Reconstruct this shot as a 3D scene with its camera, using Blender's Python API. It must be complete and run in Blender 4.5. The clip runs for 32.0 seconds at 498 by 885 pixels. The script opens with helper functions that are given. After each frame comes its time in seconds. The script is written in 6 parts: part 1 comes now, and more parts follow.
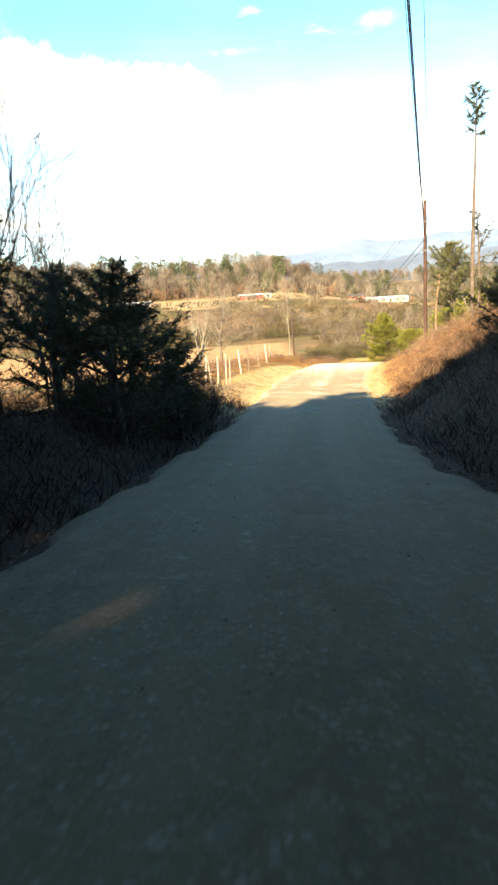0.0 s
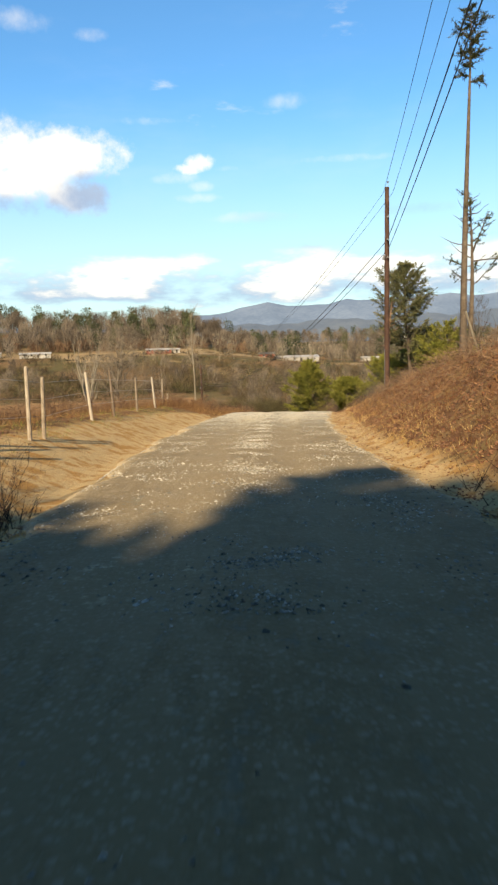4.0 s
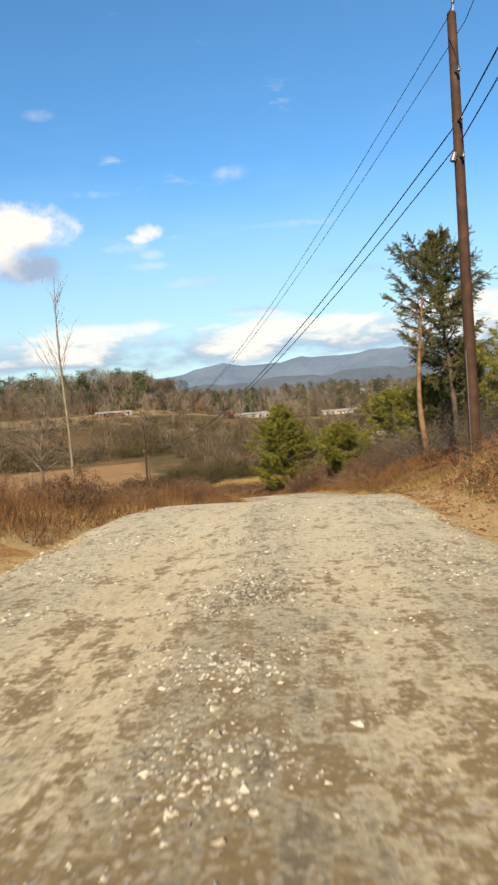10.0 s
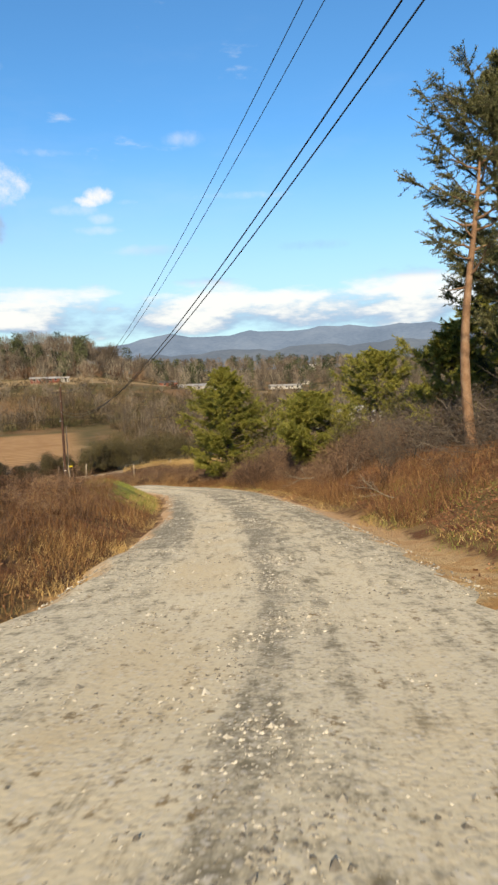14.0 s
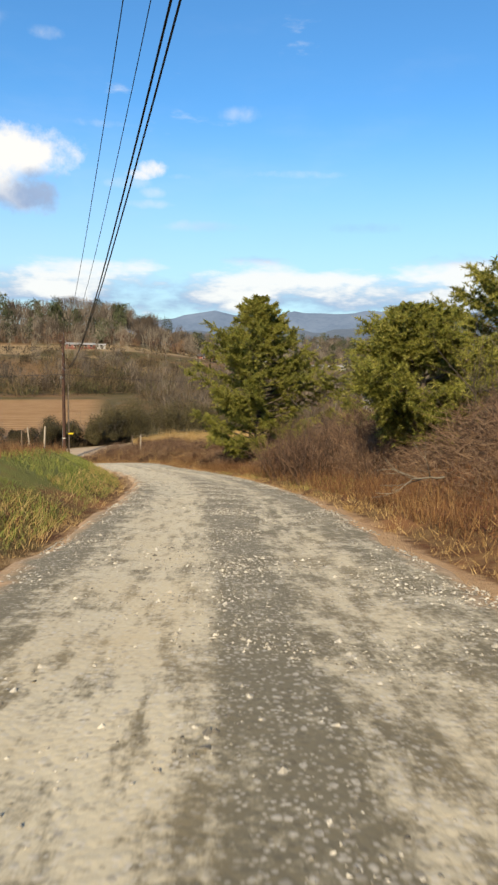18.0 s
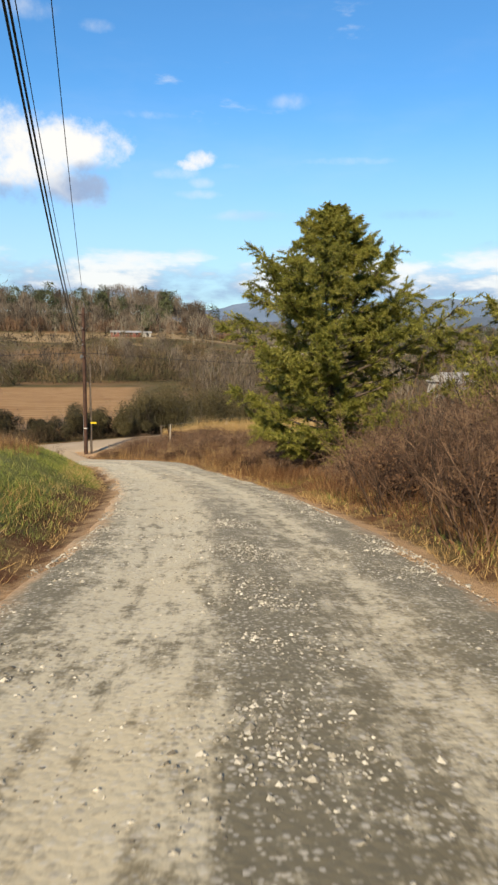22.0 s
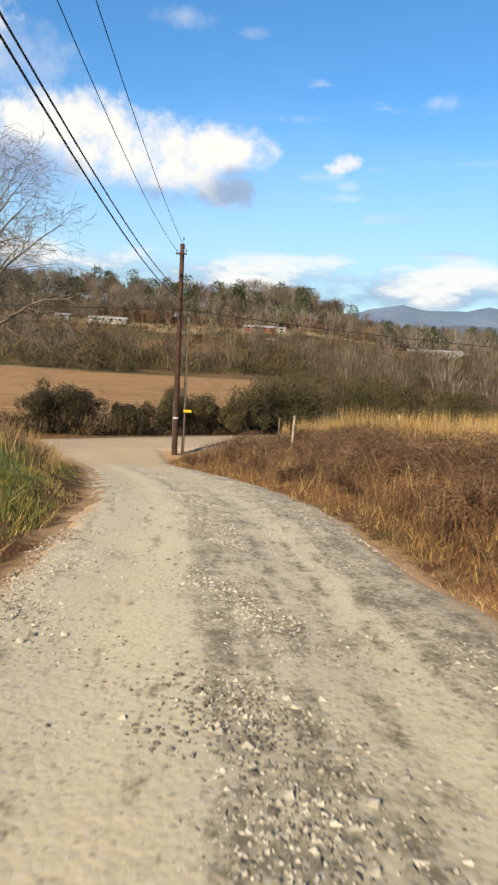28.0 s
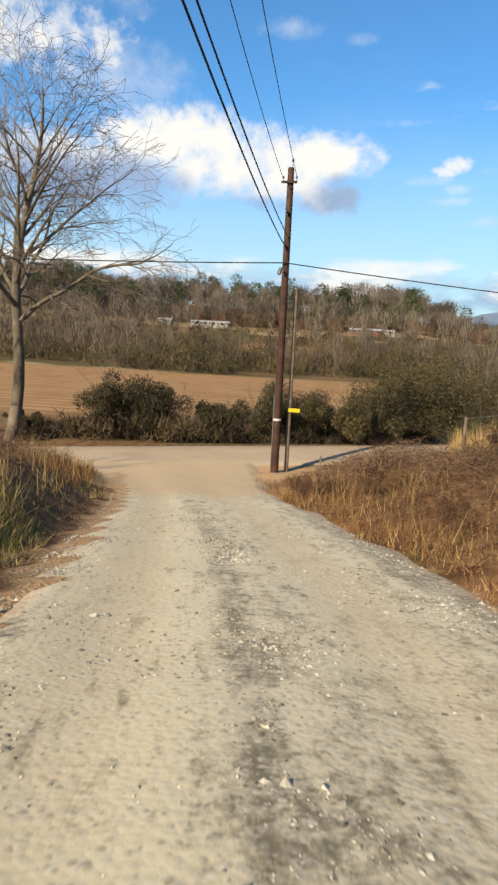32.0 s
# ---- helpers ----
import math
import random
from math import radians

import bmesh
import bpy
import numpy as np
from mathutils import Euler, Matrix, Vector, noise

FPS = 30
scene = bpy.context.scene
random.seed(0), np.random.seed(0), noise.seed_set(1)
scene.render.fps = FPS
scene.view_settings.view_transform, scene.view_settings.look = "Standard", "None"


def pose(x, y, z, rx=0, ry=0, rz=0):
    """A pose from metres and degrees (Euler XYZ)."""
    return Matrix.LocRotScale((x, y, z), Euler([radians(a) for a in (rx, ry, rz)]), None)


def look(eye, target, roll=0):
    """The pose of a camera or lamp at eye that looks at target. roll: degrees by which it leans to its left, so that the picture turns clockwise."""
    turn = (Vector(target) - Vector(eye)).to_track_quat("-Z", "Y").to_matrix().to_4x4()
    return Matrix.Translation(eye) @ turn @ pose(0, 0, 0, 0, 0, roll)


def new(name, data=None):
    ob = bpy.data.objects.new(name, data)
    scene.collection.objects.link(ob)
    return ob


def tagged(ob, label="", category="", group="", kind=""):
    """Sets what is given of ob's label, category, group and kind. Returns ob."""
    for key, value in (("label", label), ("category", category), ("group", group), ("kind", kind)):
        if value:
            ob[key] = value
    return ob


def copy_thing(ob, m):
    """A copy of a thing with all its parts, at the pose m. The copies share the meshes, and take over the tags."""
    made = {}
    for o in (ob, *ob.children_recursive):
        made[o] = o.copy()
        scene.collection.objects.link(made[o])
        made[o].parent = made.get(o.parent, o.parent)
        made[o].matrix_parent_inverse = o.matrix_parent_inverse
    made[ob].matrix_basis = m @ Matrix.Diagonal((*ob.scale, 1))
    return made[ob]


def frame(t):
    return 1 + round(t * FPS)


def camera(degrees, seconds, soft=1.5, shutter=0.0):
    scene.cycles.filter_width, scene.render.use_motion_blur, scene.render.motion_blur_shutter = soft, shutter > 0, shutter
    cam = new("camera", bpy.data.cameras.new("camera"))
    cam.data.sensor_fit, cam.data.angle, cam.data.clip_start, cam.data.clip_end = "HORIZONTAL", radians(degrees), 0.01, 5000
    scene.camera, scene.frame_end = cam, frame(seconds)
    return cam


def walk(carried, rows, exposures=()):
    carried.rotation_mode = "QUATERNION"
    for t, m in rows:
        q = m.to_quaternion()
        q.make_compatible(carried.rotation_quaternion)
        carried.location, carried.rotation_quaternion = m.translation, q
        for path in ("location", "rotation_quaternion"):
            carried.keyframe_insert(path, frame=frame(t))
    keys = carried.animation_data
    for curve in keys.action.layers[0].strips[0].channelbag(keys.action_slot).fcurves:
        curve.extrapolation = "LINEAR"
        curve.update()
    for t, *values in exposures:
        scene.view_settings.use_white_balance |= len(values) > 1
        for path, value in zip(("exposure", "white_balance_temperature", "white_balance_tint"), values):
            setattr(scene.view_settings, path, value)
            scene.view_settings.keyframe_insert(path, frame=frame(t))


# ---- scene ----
cam = camera(39.9, 32.0, soft=2.5, shutter=0.2)
PATH = [
    (0, (5.122, -6.467, 3.913), (5.084, -4.517, 3.473), -3.6),
    (0.5, (5.205, -3.836, 3.535), (5.216, -1.881, 3.112), -3.9),
    (1, (5.101, -1.154, 3.136), (5.162, 0.809, 2.758), -2.7),
    (1.5, (5.209, 1.324, 2.710), (5.335, 3.281, 2.318), -0.9),
    (2, (5.412, 3.459, 2.367), (5.572, 5.424, 2.026), -1.6),
    (2.5, (5.627, 5.673, 2.049), (5.813, 7.638, 1.723), -1.9),
    (3, (5.801, 8.053, 1.748), (6.020, 10.016, 1.434), -1.5),
    (3.5, (6.008, 10.288, 1.456), (6.238, 12.251, 1.154), -1.8),
    (5.5, (7.104, 18.689, 0.730), (7.361, 20.661, 0.520), -1.0),
    (6, (7.344, 20.558, 0.586), (7.603, 22.533, 0.400), -1.4),
    (6.5, (7.618, 22.534, 0.418), (7.884, 24.509, 0.250), -1.8),
    (7, (7.862, 24.310, 0.301), (8.136, 26.284, 0.140), -2.0),
    (7.5, (8.118, 26.001, 0.192), (8.408, 27.973, 0.029), -2.2),
    (8, (8.381, 27.605, 0.092), (8.684, 29.575, -0.076), -2.6),
    (8.5, (8.680, 29.340, -0.045), (8.985, 31.310, -0.206), -3.0),
    (9, (8.956, 30.928, -0.146), (9.277, 32.896, -0.291), -3.5),
    (9.5, (9.290, 32.740, -0.267), (9.636, 34.706, -0.395), -3.8),
    (10, (9.628, 34.430, -0.360), (9.988, 36.394, -0.478), -4.3),
    (10.5, (9.974, 36.237, -0.421), (10.366, 38.195, -0.535), -4.4),
    (11, (10.360, 38.015, -0.514), (10.778, 39.968, -0.627), -4.3),
    (11.5, (10.765, 39.747, -0.601), (11.205, 41.695, -0.721), -4.3),
    (12, (11.178, 41.487, -0.673), (11.630, 43.431, -0.800), -4.1),
    (12.5, (11.591, 43.272, -0.777), (12.052, 45.213, -0.920), -3.3),
    (13, (12.060, 45.206, -0.931), (12.547, 47.139, -1.091), -2.3),
    (13.5, (12.482, 46.878, -1.018), (12.991, 48.804, -1.200), -2.2),
    (15.5, (15.190, 54.089, -2.403), (15.682, 56.013, -2.644), -1.2),
    (16, (15.575, 56.153, -2.636), (16.062, 58.078, -2.876), -0.5),
    (16.5, (15.892, 58.356, -2.899), (16.366, 60.284, -3.144), 0.3),
    (17, (16.170, 60.321, -3.113), (16.612, 62.256, -3.364), 0.5),
    (17.5, (16.577, 61.816, -3.323), (16.993, 63.756, -3.579), 0.8),
    (18, (16.839, 63.257, -3.478), (17.241, 65.199, -3.735), 1.2),
    (18.5, (17.122, 64.651, -3.637), (17.495, 66.598, -3.896), 0.8),
    (19, (17.343, 66.124, -3.811), (17.686, 68.077, -4.069), 0.5),
    (19.5, (17.588, 67.408, -3.941), (17.909, 69.364, -4.207), 0.3),
    (20, (17.789, 68.858, -4.128), (18.100, 70.814, -4.400), -0.1),
    (20.5, (18.003, 70.275, -4.303), (18.310, 72.232, -4.581), 0.2),
    (21, (18.183, 71.733, -4.507), (18.487, 73.690, -4.787), 1.2),
    (21.5, (18.382, 73.099, -4.670), (18.677, 75.057, -4.952), 1.1),
    (22, (18.566, 74.391, -4.847), (18.830, 76.352, -5.135), 0.8),
    (22.5, (18.711, 75.805, -5.063), (18.971, 77.766, -5.356), 1.5),
    (23, (18.852, 77.231, -5.229), (19.098, 79.194, -5.520), 1.4),
    (23.5, (18.966, 78.780, -5.466), (19.191, 80.741, -5.786), 2.6),
    (24, (19.059, 80.143, -5.672), (19.270, 82.108, -5.983), 2.9),
    (24.5, (19.208, 81.769, -5.895), (19.387, 83.737, -6.202), 2.6),
    (25, (19.278, 83.285, -6.108), (19.432, 85.256, -6.407), 3.1),
    (25.5, (19.331, 84.830, -6.323), (19.449, 86.803, -6.627), 3.5),
    (26, (19.343, 86.366, -6.531), (19.403, 88.340, -6.847), 3.5),
    (26.5, (19.311, 88.093, -6.746), (19.317, 90.069, -7.056), 3.3),
    (28.5, (18.964, 94.498, -7.667), (18.813, 96.472, -7.953), 3.1),
    (29, (18.754, 96.087, -7.884), (18.553, 98.057, -8.165), 3.0),
    (29.5, (18.540, 97.693, -8.095), (18.306, 99.659, -8.376), 3.1),
    (30, (18.304, 99.311, -8.339), (18.023, 101.273, -8.613), 2.8),
    (30.5, (18.035, 100.687, -8.512), (17.728, 102.642, -8.801), 3.1),
    (31, (17.788, 101.893, -8.636), (17.461, 103.844, -8.925), 3.6),
    (31.5, (17.434, 103.400, -8.797), (17.082, 105.347, -9.092), 3.7),
    (32, (17.157, 104.888, -9.078), (16.759, 106.827, -9.363), 2.9),
]
walk(cam, [(t, look(e, g, r)) for t, e, g, r in PATH], exposures=[(0, 2.7, 8900, 10), (1, 2.4, 8900, 10), (2, 1.9, 8700, 10), (3, 1.55, 8600, 10), (5, 1.25, 8500, 10), (12, 1.12, 8000, 10), (20, 1.05, 7400, 10), (32, 1.05, 7600, 10)])

# ---- light ----
SUN_WAY = Vector((0.39, 0.92, 0.0)).normalized()
SUN_EL = radians(31)
sun = new("sun", bpy.data.lights.new("sun", "SUN"))
sun.data.energy, sun.data.angle, sun.data.color = 5.0, radians(0.6), (1.0, 0.88, 0.7)
d_sun = Vector((SUN_WAY.x * math.cos(SUN_EL), SUN_WAY.y * math.cos(SUN_EL), -math.sin(SUN_EL)))
sun.matrix_world = Matrix.Translation((0, 0, 60)) @ d_sun.to_track_quat("-Z", "Y").to_matrix().to_4x4()


def link(nt, a, b):
    nt.links.new(a, b)


def op(nt, kind, a, b=None, clamp=False):
    n = nt.nodes.new("ShaderNodeMath")
    n.operation, n.use_clamp = kind, clamp
    for i, v in enumerate((a, b)):
        if v is None:
            continue
        if isinstance(v, (int, float)):
            n.inputs[i].default_value = v
        else:
            link(nt, v, n.inputs[i])
    return n.outputs[0]


def dot(nt, a, vec):
    n = nt.nodes.new("ShaderNodeVectorMath")
    n.operation = "DOT_PRODUCT"
    link(nt, a, n.inputs[0])
    n.inputs[1].default_value = vec
    return n.outputs["Value"]


def smooth(nt, v, lo, hi):
    n = nt.nodes.new("ShaderNodeMapRange")
    n.interpolation_type = "SMOOTHSTEP"
    link(nt, v, n.inputs[0])
    n.inputs[1].default_value, n.inputs[2].default_value = lo, hi
    return n.outputs[0]


def fbm(nt, vec, scale, detail=5.0, rough=0.55, distort=0.0):
    n = nt.nodes.new("ShaderNodeTexNoise")
    n.inputs["Scale"].default_value, n.inputs["Detail"].default_value = scale, detail
    n.inputs["Roughness"].default_value, n.inputs["Distortion"].default_value = rough, distort
    if vec is not None:
        link(nt, vec, n.inputs["Vector"])
    return n


def blend(nt, fac, a, b, mode="MIX"):
    n = nt.nodes.new("ShaderNodeMix")
    n.data_type, n.blend_type = "RGBA", mode
    for sock, v in ((n.inputs[0], fac), (n.inputs[6], a), (n.inputs[7], b)):
        if isinstance(v, (int, float)):
            sock.default_value = v
        elif isinstance(v, tuple):
            sock.default_value = (*v, 1) if len(v) == 3 else v
        else:
            link(nt, v, sock)
    return n.outputs[2]


world = bpy.data.worlds.new("winter_sky")
scene.world = world
world.use_nodes = True
wt = world.node_tree
wt.nodes.clear()
w_out = wt.nodes.new("ShaderNodeOutputWorld")
w_bg = wt.nodes.new("ShaderNodeBackground")
sky = wt.nodes.new("ShaderNodeTexSky")
sky.sky_type, sky.sun_disc = "NISHITA", False
sky.sun_elevation, sky.sun_rotation = SUN_EL, math.atan2(-SUN_WAY.x, -SUN_WAY.y)
sky.air_density, sky.dust_density, sky.ozone_density = 1.0, 0.4, 2.5
w_co = wt.nodes.new("ShaderNodeTexCoord").outputs["Generated"]
warp = fbm(wt, w_co, 9.0, 8.0, 0.62)
sep = wt.nodes.new("ShaderNodeSeparateXYZ")
link(wt, w_co, sep.inputs[0])
warp2 = fbm(wt, w_co, 34.0, 7.0, 0.62)
lump = op(wt, "ADD", op(wt, "MULTIPLY", op(wt, "SUBTRACT", warp.outputs["Fac"], 0.5), 0.7), op(wt, "MULTIPLY", op(wt, "SUBTRACT", warp2.outputs["Fac"], 0.5), 0.58))
# cumulus: azimuth right of +y, elevation, half width, half height (degrees)
CUMULUS = ((-13.5, 13.8, 9.0, 3.2, 1.2), (-6.8, 14.6, 5.2, 2.1, 1.15), (-18.0, 15.4, 8.0, 2.6, 1.2), (-6.0, 11.6, 3.4, 1.5, 0.95), (3.5, 14.1, 1.5, 0.9, 0.7), (2.5, 13.6, 1.6, 0.6, 0.6),
           (-31.0, 21.0, 10.0, 3.8, 0.95), (-26.0, 12.5, 9.0, 3.2, 1.1), (-44.0, 16.0, 12.0, 4.0, 1.0), (-38, 9, 10, 1.8, 0.9))
THIN = ((-30.0, 27.0, 11.0, 5.0, 1.2), (-24.0, 19.0, 8.0, 3.4, 1.0), (1.6, 13.0, 2.6, 0.7, 0.8), (3.4, 12.4, 1.5, 0.6, 0.7), (6.0, 13.6, 2.0, 0.4, 0.5), (3.0, 11.5, 3.0, 0.5, 0.6), (10.4, 18.1, 2.4, 0.8, 0.7), (-4.3, 22.4, 1.8, 0.7, 0.6), (-9.8, 23.0, 3.4, 1.0, 0.7), (8.0, 10.0, 5.0, 0.6, 0.6),
        (-3.2, 13.8, 1.0, 0.9, 0.7), (21.0, 10.0, 6.0, 0.6, 0.6), (-1.0, 17.0, 5.0, 0.5, 0.5), (14.0, 14.0, 6.0, 0.5, 0.5))
SHADED = ((-4.6, 11.9, 2.8, 1.9, 1.0), (-13.0, 10.6, 8.0, 1.3, 0.8), (-23.0, 11.6, 7.5, 2.6, 1.0))


def lobes(rows):
    out = None
    for az, el, hw, hh, peak in rows:
        a, e = radians(az), radians(el)
        right, up = (math.cos(a), -math.sin(a), 0), (-math.sin(a) * math.sin(e), -math.cos(a) * math.sin(e), math.cos(e))
        ahead = (math.sin(a) * math.cos(e), math.cos(a) * math.cos(e), math.sin(e))
        u = op(wt, "DIVIDE", dot(wt, w_co, right), math.sin(radians(hw)))
        v = op(wt, "DIVIDE", dot(wt, w_co, up), math.sin(radians(hh)))
        q = op(wt, "SUBTRACT", peak, op(wt, "ADD", op(wt, "MULTIPLY", u, u), op(wt, "MULTIPLY", v, v)))
        q = op(wt, "ADD", q, op(wt, "MULTIPLY", op(wt, "SUBTRACT", dot(wt, w_co, ahead), 1.0), 4.0))
        out = q if out is None else op(wt, "MAXIMUM", out, q)
    return op(wt, "MAXIMUM", out, -1.5)


body = op(wt, "ADD", lobes(CUMULUS), op(wt, "MULTIPLY", lump, 3.4))
mask = smooth(wt, body, 0.0, 1.15)
thin = op(wt, "MULTIPLY", smooth(wt, op(wt, "ADD", lobes(THIN), op(wt, "MULTIPLY", lump, 2.8)), 0.0, 1.7), 0.5)
mask = op(wt, "MAXIMUM", mask, thin)
grey = smooth(wt, op(wt, "ADD", lobes(SHADED), op(wt, "MULTIPLY", lump, 2.2)), 0.0, 0.9)
# a low bank of stratus over the far ridges
squash = wt.nodes.new("ShaderNodeMapping")
squash.inputs["Scale"].default_value = (1.0, 1.0, 3.2)
link(wt, w_co, squash.inputs[0])
wisp = fbm(wt, squash.outputs[0], 7.0, 8.0, 0.58).outputs["Fac"]
z_up = sep.outputs["Z"]
low = op(wt, "MULTIPLY", smooth(wt, z_up, 0.035, 0.075), op(wt, "SUBTRACT", 1.0, smooth(wt, z_up, 0.1, 0.15)))
bank = smooth(wt, op(wt, "ADD", op(wt, "MULTIPLY", low, 0.3), wisp), 0.63, 0.86)
veil = op(wt, "MULTIPLY", smooth(wt, fbm(wt, squash.outputs[0], 2.3, 6.0, 0.6).outputs["Fac"], 0.5, 0.9), 0.14)
cover = op(wt, "MAXIMUM", op(wt, "MAXIMUM", mask, op(wt, "MULTIPLY", bank, 0.85)), veil)
# lit tops, grey-blue undersides: compare the field with the field a little lower
shade_n = fbm(wt, w_co, 5.0, 4.0, 0.5)
tone = smooth(wt, op(wt, "ADD", z_up, op(wt, "MULTIPLY", op(wt, "SUBTRACT", shade_n.outputs["Fac"], 0.5), 0.22)), 0.155, 0.235)
tone = op(wt, "MAXIMUM", tone, op(wt, "MULTIPLY", op(wt, "SUBTRACT", 1.0, smooth(wt, z_up, 0.12, 0.14)), smooth(wt, op(wt, "ADD", z_up, op(wt, "MULTIPLY", op(wt, "SUBTRACT", wisp, 0.5), 0.25)), 0.07, 0.11)))
tone = op(wt, "MULTIPLY", tone, op(wt, "SUBTRACT", 1.0, op(wt, "MULTIPLY", grey, 0.9)))
white = blend(wt, tone, (2.2, 3.4, 5.8), (7.2, 7.6, 8.2))
haze_f = op(wt, "SUBTRACT", 1.0, smooth(wt, z_up, 0.02, 0.34))
tint = wt.nodes.new("ShaderNodeMix")
tint.data_type, tint.blend_type = "RGBA", "MULTIPLY"
tint.inputs[0].default_value = 1.0
link(wt, sky.outputs[0], tint.inputs[6])
tint.inputs[7].default_value = (0.48, 1.12, 1.6, 1)
pale = blend(wt, op(wt, "MULTIPLY", haze_f, 0.72), tint.outputs[2], (4.6, 5.9, 6.9))
full = blend(wt, cover, pale, white)
link(wt, full, w_bg.inputs["Color"])
w_bg.inputs["Strength"].default_value = 0.064
link(wt, w_bg.outputs[0], w_out.inputs["Surface"])


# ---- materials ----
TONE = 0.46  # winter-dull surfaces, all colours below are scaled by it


def material(name, colours, scale=3.0, fine=40.0, rough=0.9, bump=0.3, bump_dist=0.02, island=0.0, objects=0.0, translucent=0.0, detail=6.0, spec=0.25, metal=0.0, trees=0.0):
    """Noise-mixed surface: colours from dark to light, fine grain, random tone by island or by object."""
    m = bpy.data.materials.new(name)
    m.use_nodes = True
    nt = m.node_tree
    bs = nt.nodes["Principled BSDF"]
    co = nt.nodes.new("ShaderNodeTexCoord").outputs["Object"]
    big = fbm(nt, co, scale, detail, 0.6)
    small = fbm(nt, co, fine, 4.0, 0.6)
    f = op(nt, "ADD", op(nt, "MULTIPLY", big.outputs["Fac"], 0.65), op(nt, "MULTIPLY", small.outputs["Fac"], 0.35))
    if island:
        geo = nt.nodes.new("ShaderNodeNewGeometry")
        f = op(nt, "ADD", f, op(nt, "MULTIPLY", op(nt, "SUBTRACT", geo.outputs["Random Per Island"], 0.5), island))
    if objects:
        inf = nt.nodes.new("ShaderNodeObjectInfo")
        f = op(nt, "ADD", f, op(nt, "MULTIPLY", op(nt, "SUBTRACT", inf.outputs["Random"], 0.5), objects))
    if trees:
        own = nt.nodes.new("ShaderNodeAttribute")
        own.attribute_name = "tone"
        f = op(nt, "ADD", f, op(nt, "MULTIPLY", op(nt, "SUBTRACT", own.outputs["Fac"], 0.5), trees))
    ramp = nt.nodes.new("ShaderNodeValToRGB")
    els = ramp.color_ramp.elements
    while len(els) < len(colours):
        els.new(0.5)
    for i, c in enumerate(colours):
        els[i].position = 0.28 + 0.44 * i / max(1, len(colours) - 1)
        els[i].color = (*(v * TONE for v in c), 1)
    link(nt, f, ramp.inputs[0])
    link(nt, ramp.outputs[0], bs.inputs["Base Color"])
    bs.inputs["Roughness"].default_value, bs.inputs["Metallic"].default_value = rough, metal
    bs.inputs["Specular IOR Level"].default_value = spec
    if bump:
        b = nt.nodes.new("ShaderNodeBump")
        b.inputs["Strength"].default_value, b.inputs["Distance"].default_value = bump, bump_dist
        link(nt, small.outputs["Fac"], b.inputs["Height"])
        link(nt, b.outputs[0], bs.inputs["Normal"])
    if translucent:
        tr = nt.nodes.new("ShaderNodeBsdfTranslucent")
        link(nt, ramp.outputs[0], tr.inputs[0])
        mx = nt.nodes.new("ShaderNodeMixShader")
        mx.inputs[0].default_value = translucent
        link(nt, bs.outputs[0], mx.inputs[1])
        link(nt, tr.outputs[0], mx.inputs[2])
        link(nt, mx.outputs[0], nt.nodes["Material Output"].inputs[0])
    return m


M_NEEDLE = material("pine_needles", [(0.12, 0.14, 0.024), (0.35, 0.36, 0.06), (0.68, 0.63, 0.16)], 0.8, 9.0, 0.6, 0, island=0.35, translucent=0.42)
M_CEDAR = material("dark_evergreen", [(0.03, 0.042, 0.016), (0.075, 0.092, 0.03), (0.16, 0.165, 0.055)], 0.8, 9.0, 0.65, 0, island=0.4, translucent=0.2)
M_PINEG = material("grey_green_pine_needles", [(0.085, 0.1, 0.042), (0.2, 0.215, 0.085), (0.4, 0.395, 0.18)], 0.8, 9.0, 0.6, 0, island=0.45, translucent=0.35)
M_BARK = material("grey_brown_bark", [(0.06, 0.045, 0.032), (0.15, 0.115, 0.085), (0.27, 0.22, 0.175)], 4.0, 30.0, 0.95, 0.7, 0.03)
M_PINEBARK = material("orange_pine_bark", [(0.13, 0.075, 0.045), (0.34, 0.2, 0.12), (0.52, 0.37, 0.25)], 3.0, 22.0, 0.95, 0.8, 0.03)
M_LIMB = material("pale_grey_limbs", [(0.1, 0.082, 0.06), (0.22, 0.18, 0.135), (0.38, 0.32, 0.25)], 2.0, 20.0, 0.9, 0, island=0.2)
M_PALE = material("pale_bare_twigs", [(0.16, 0.135, 0.1), (0.3, 0.26, 0.2), (0.45, 0.41, 0.33)], 2.0, 20.0, 0.9, 0, island=0.2)
M_TWIG = material("brown_twigs", [(0.035, 0.022, 0.015), (0.1, 0.055, 0.034), (0.17, 0.098, 0.06), (0.31, 0.2, 0.125)], 0.55, 5.0, 0.9, 0, island=0.5, objects=0.35)
M_GREYTWIG = material("grey_winter_twigs", [(0.06, 0.047, 0.036), (0.135, 0.107, 0.083), (0.25, 0.21, 0.17)], 0.5, 6.0, 0.9, 0, island=0.3, objects=0.2)
M_SCRUB = material("brown_scrub", [(0.04, 0.028, 0.016), (0.105, 0.075, 0.04), (0.22, 0.155, 0.08)], 0.03, 0.4, 0.95, 0, island=0.35, objects=0.2, trees=0.5)
M_SEDGE = material("rust_dry_grass", [(0.08, 0.036, 0.018), (0.19, 0.09, 0.04), (0.32, 0.16, 0.066), (0.52, 0.32, 0.14)], 0.7, 5.0, 0.85, 0, island=0.35, translucent=0.25)
M_STRAW = material("tan_dry_grass", [(0.38, 0.23, 0.085), (0.7, 0.46, 0.18), (0.92, 0.69, 0.34)], 0.5, 7.0, 0.85, 0, island=0.35, translucent=0.25)
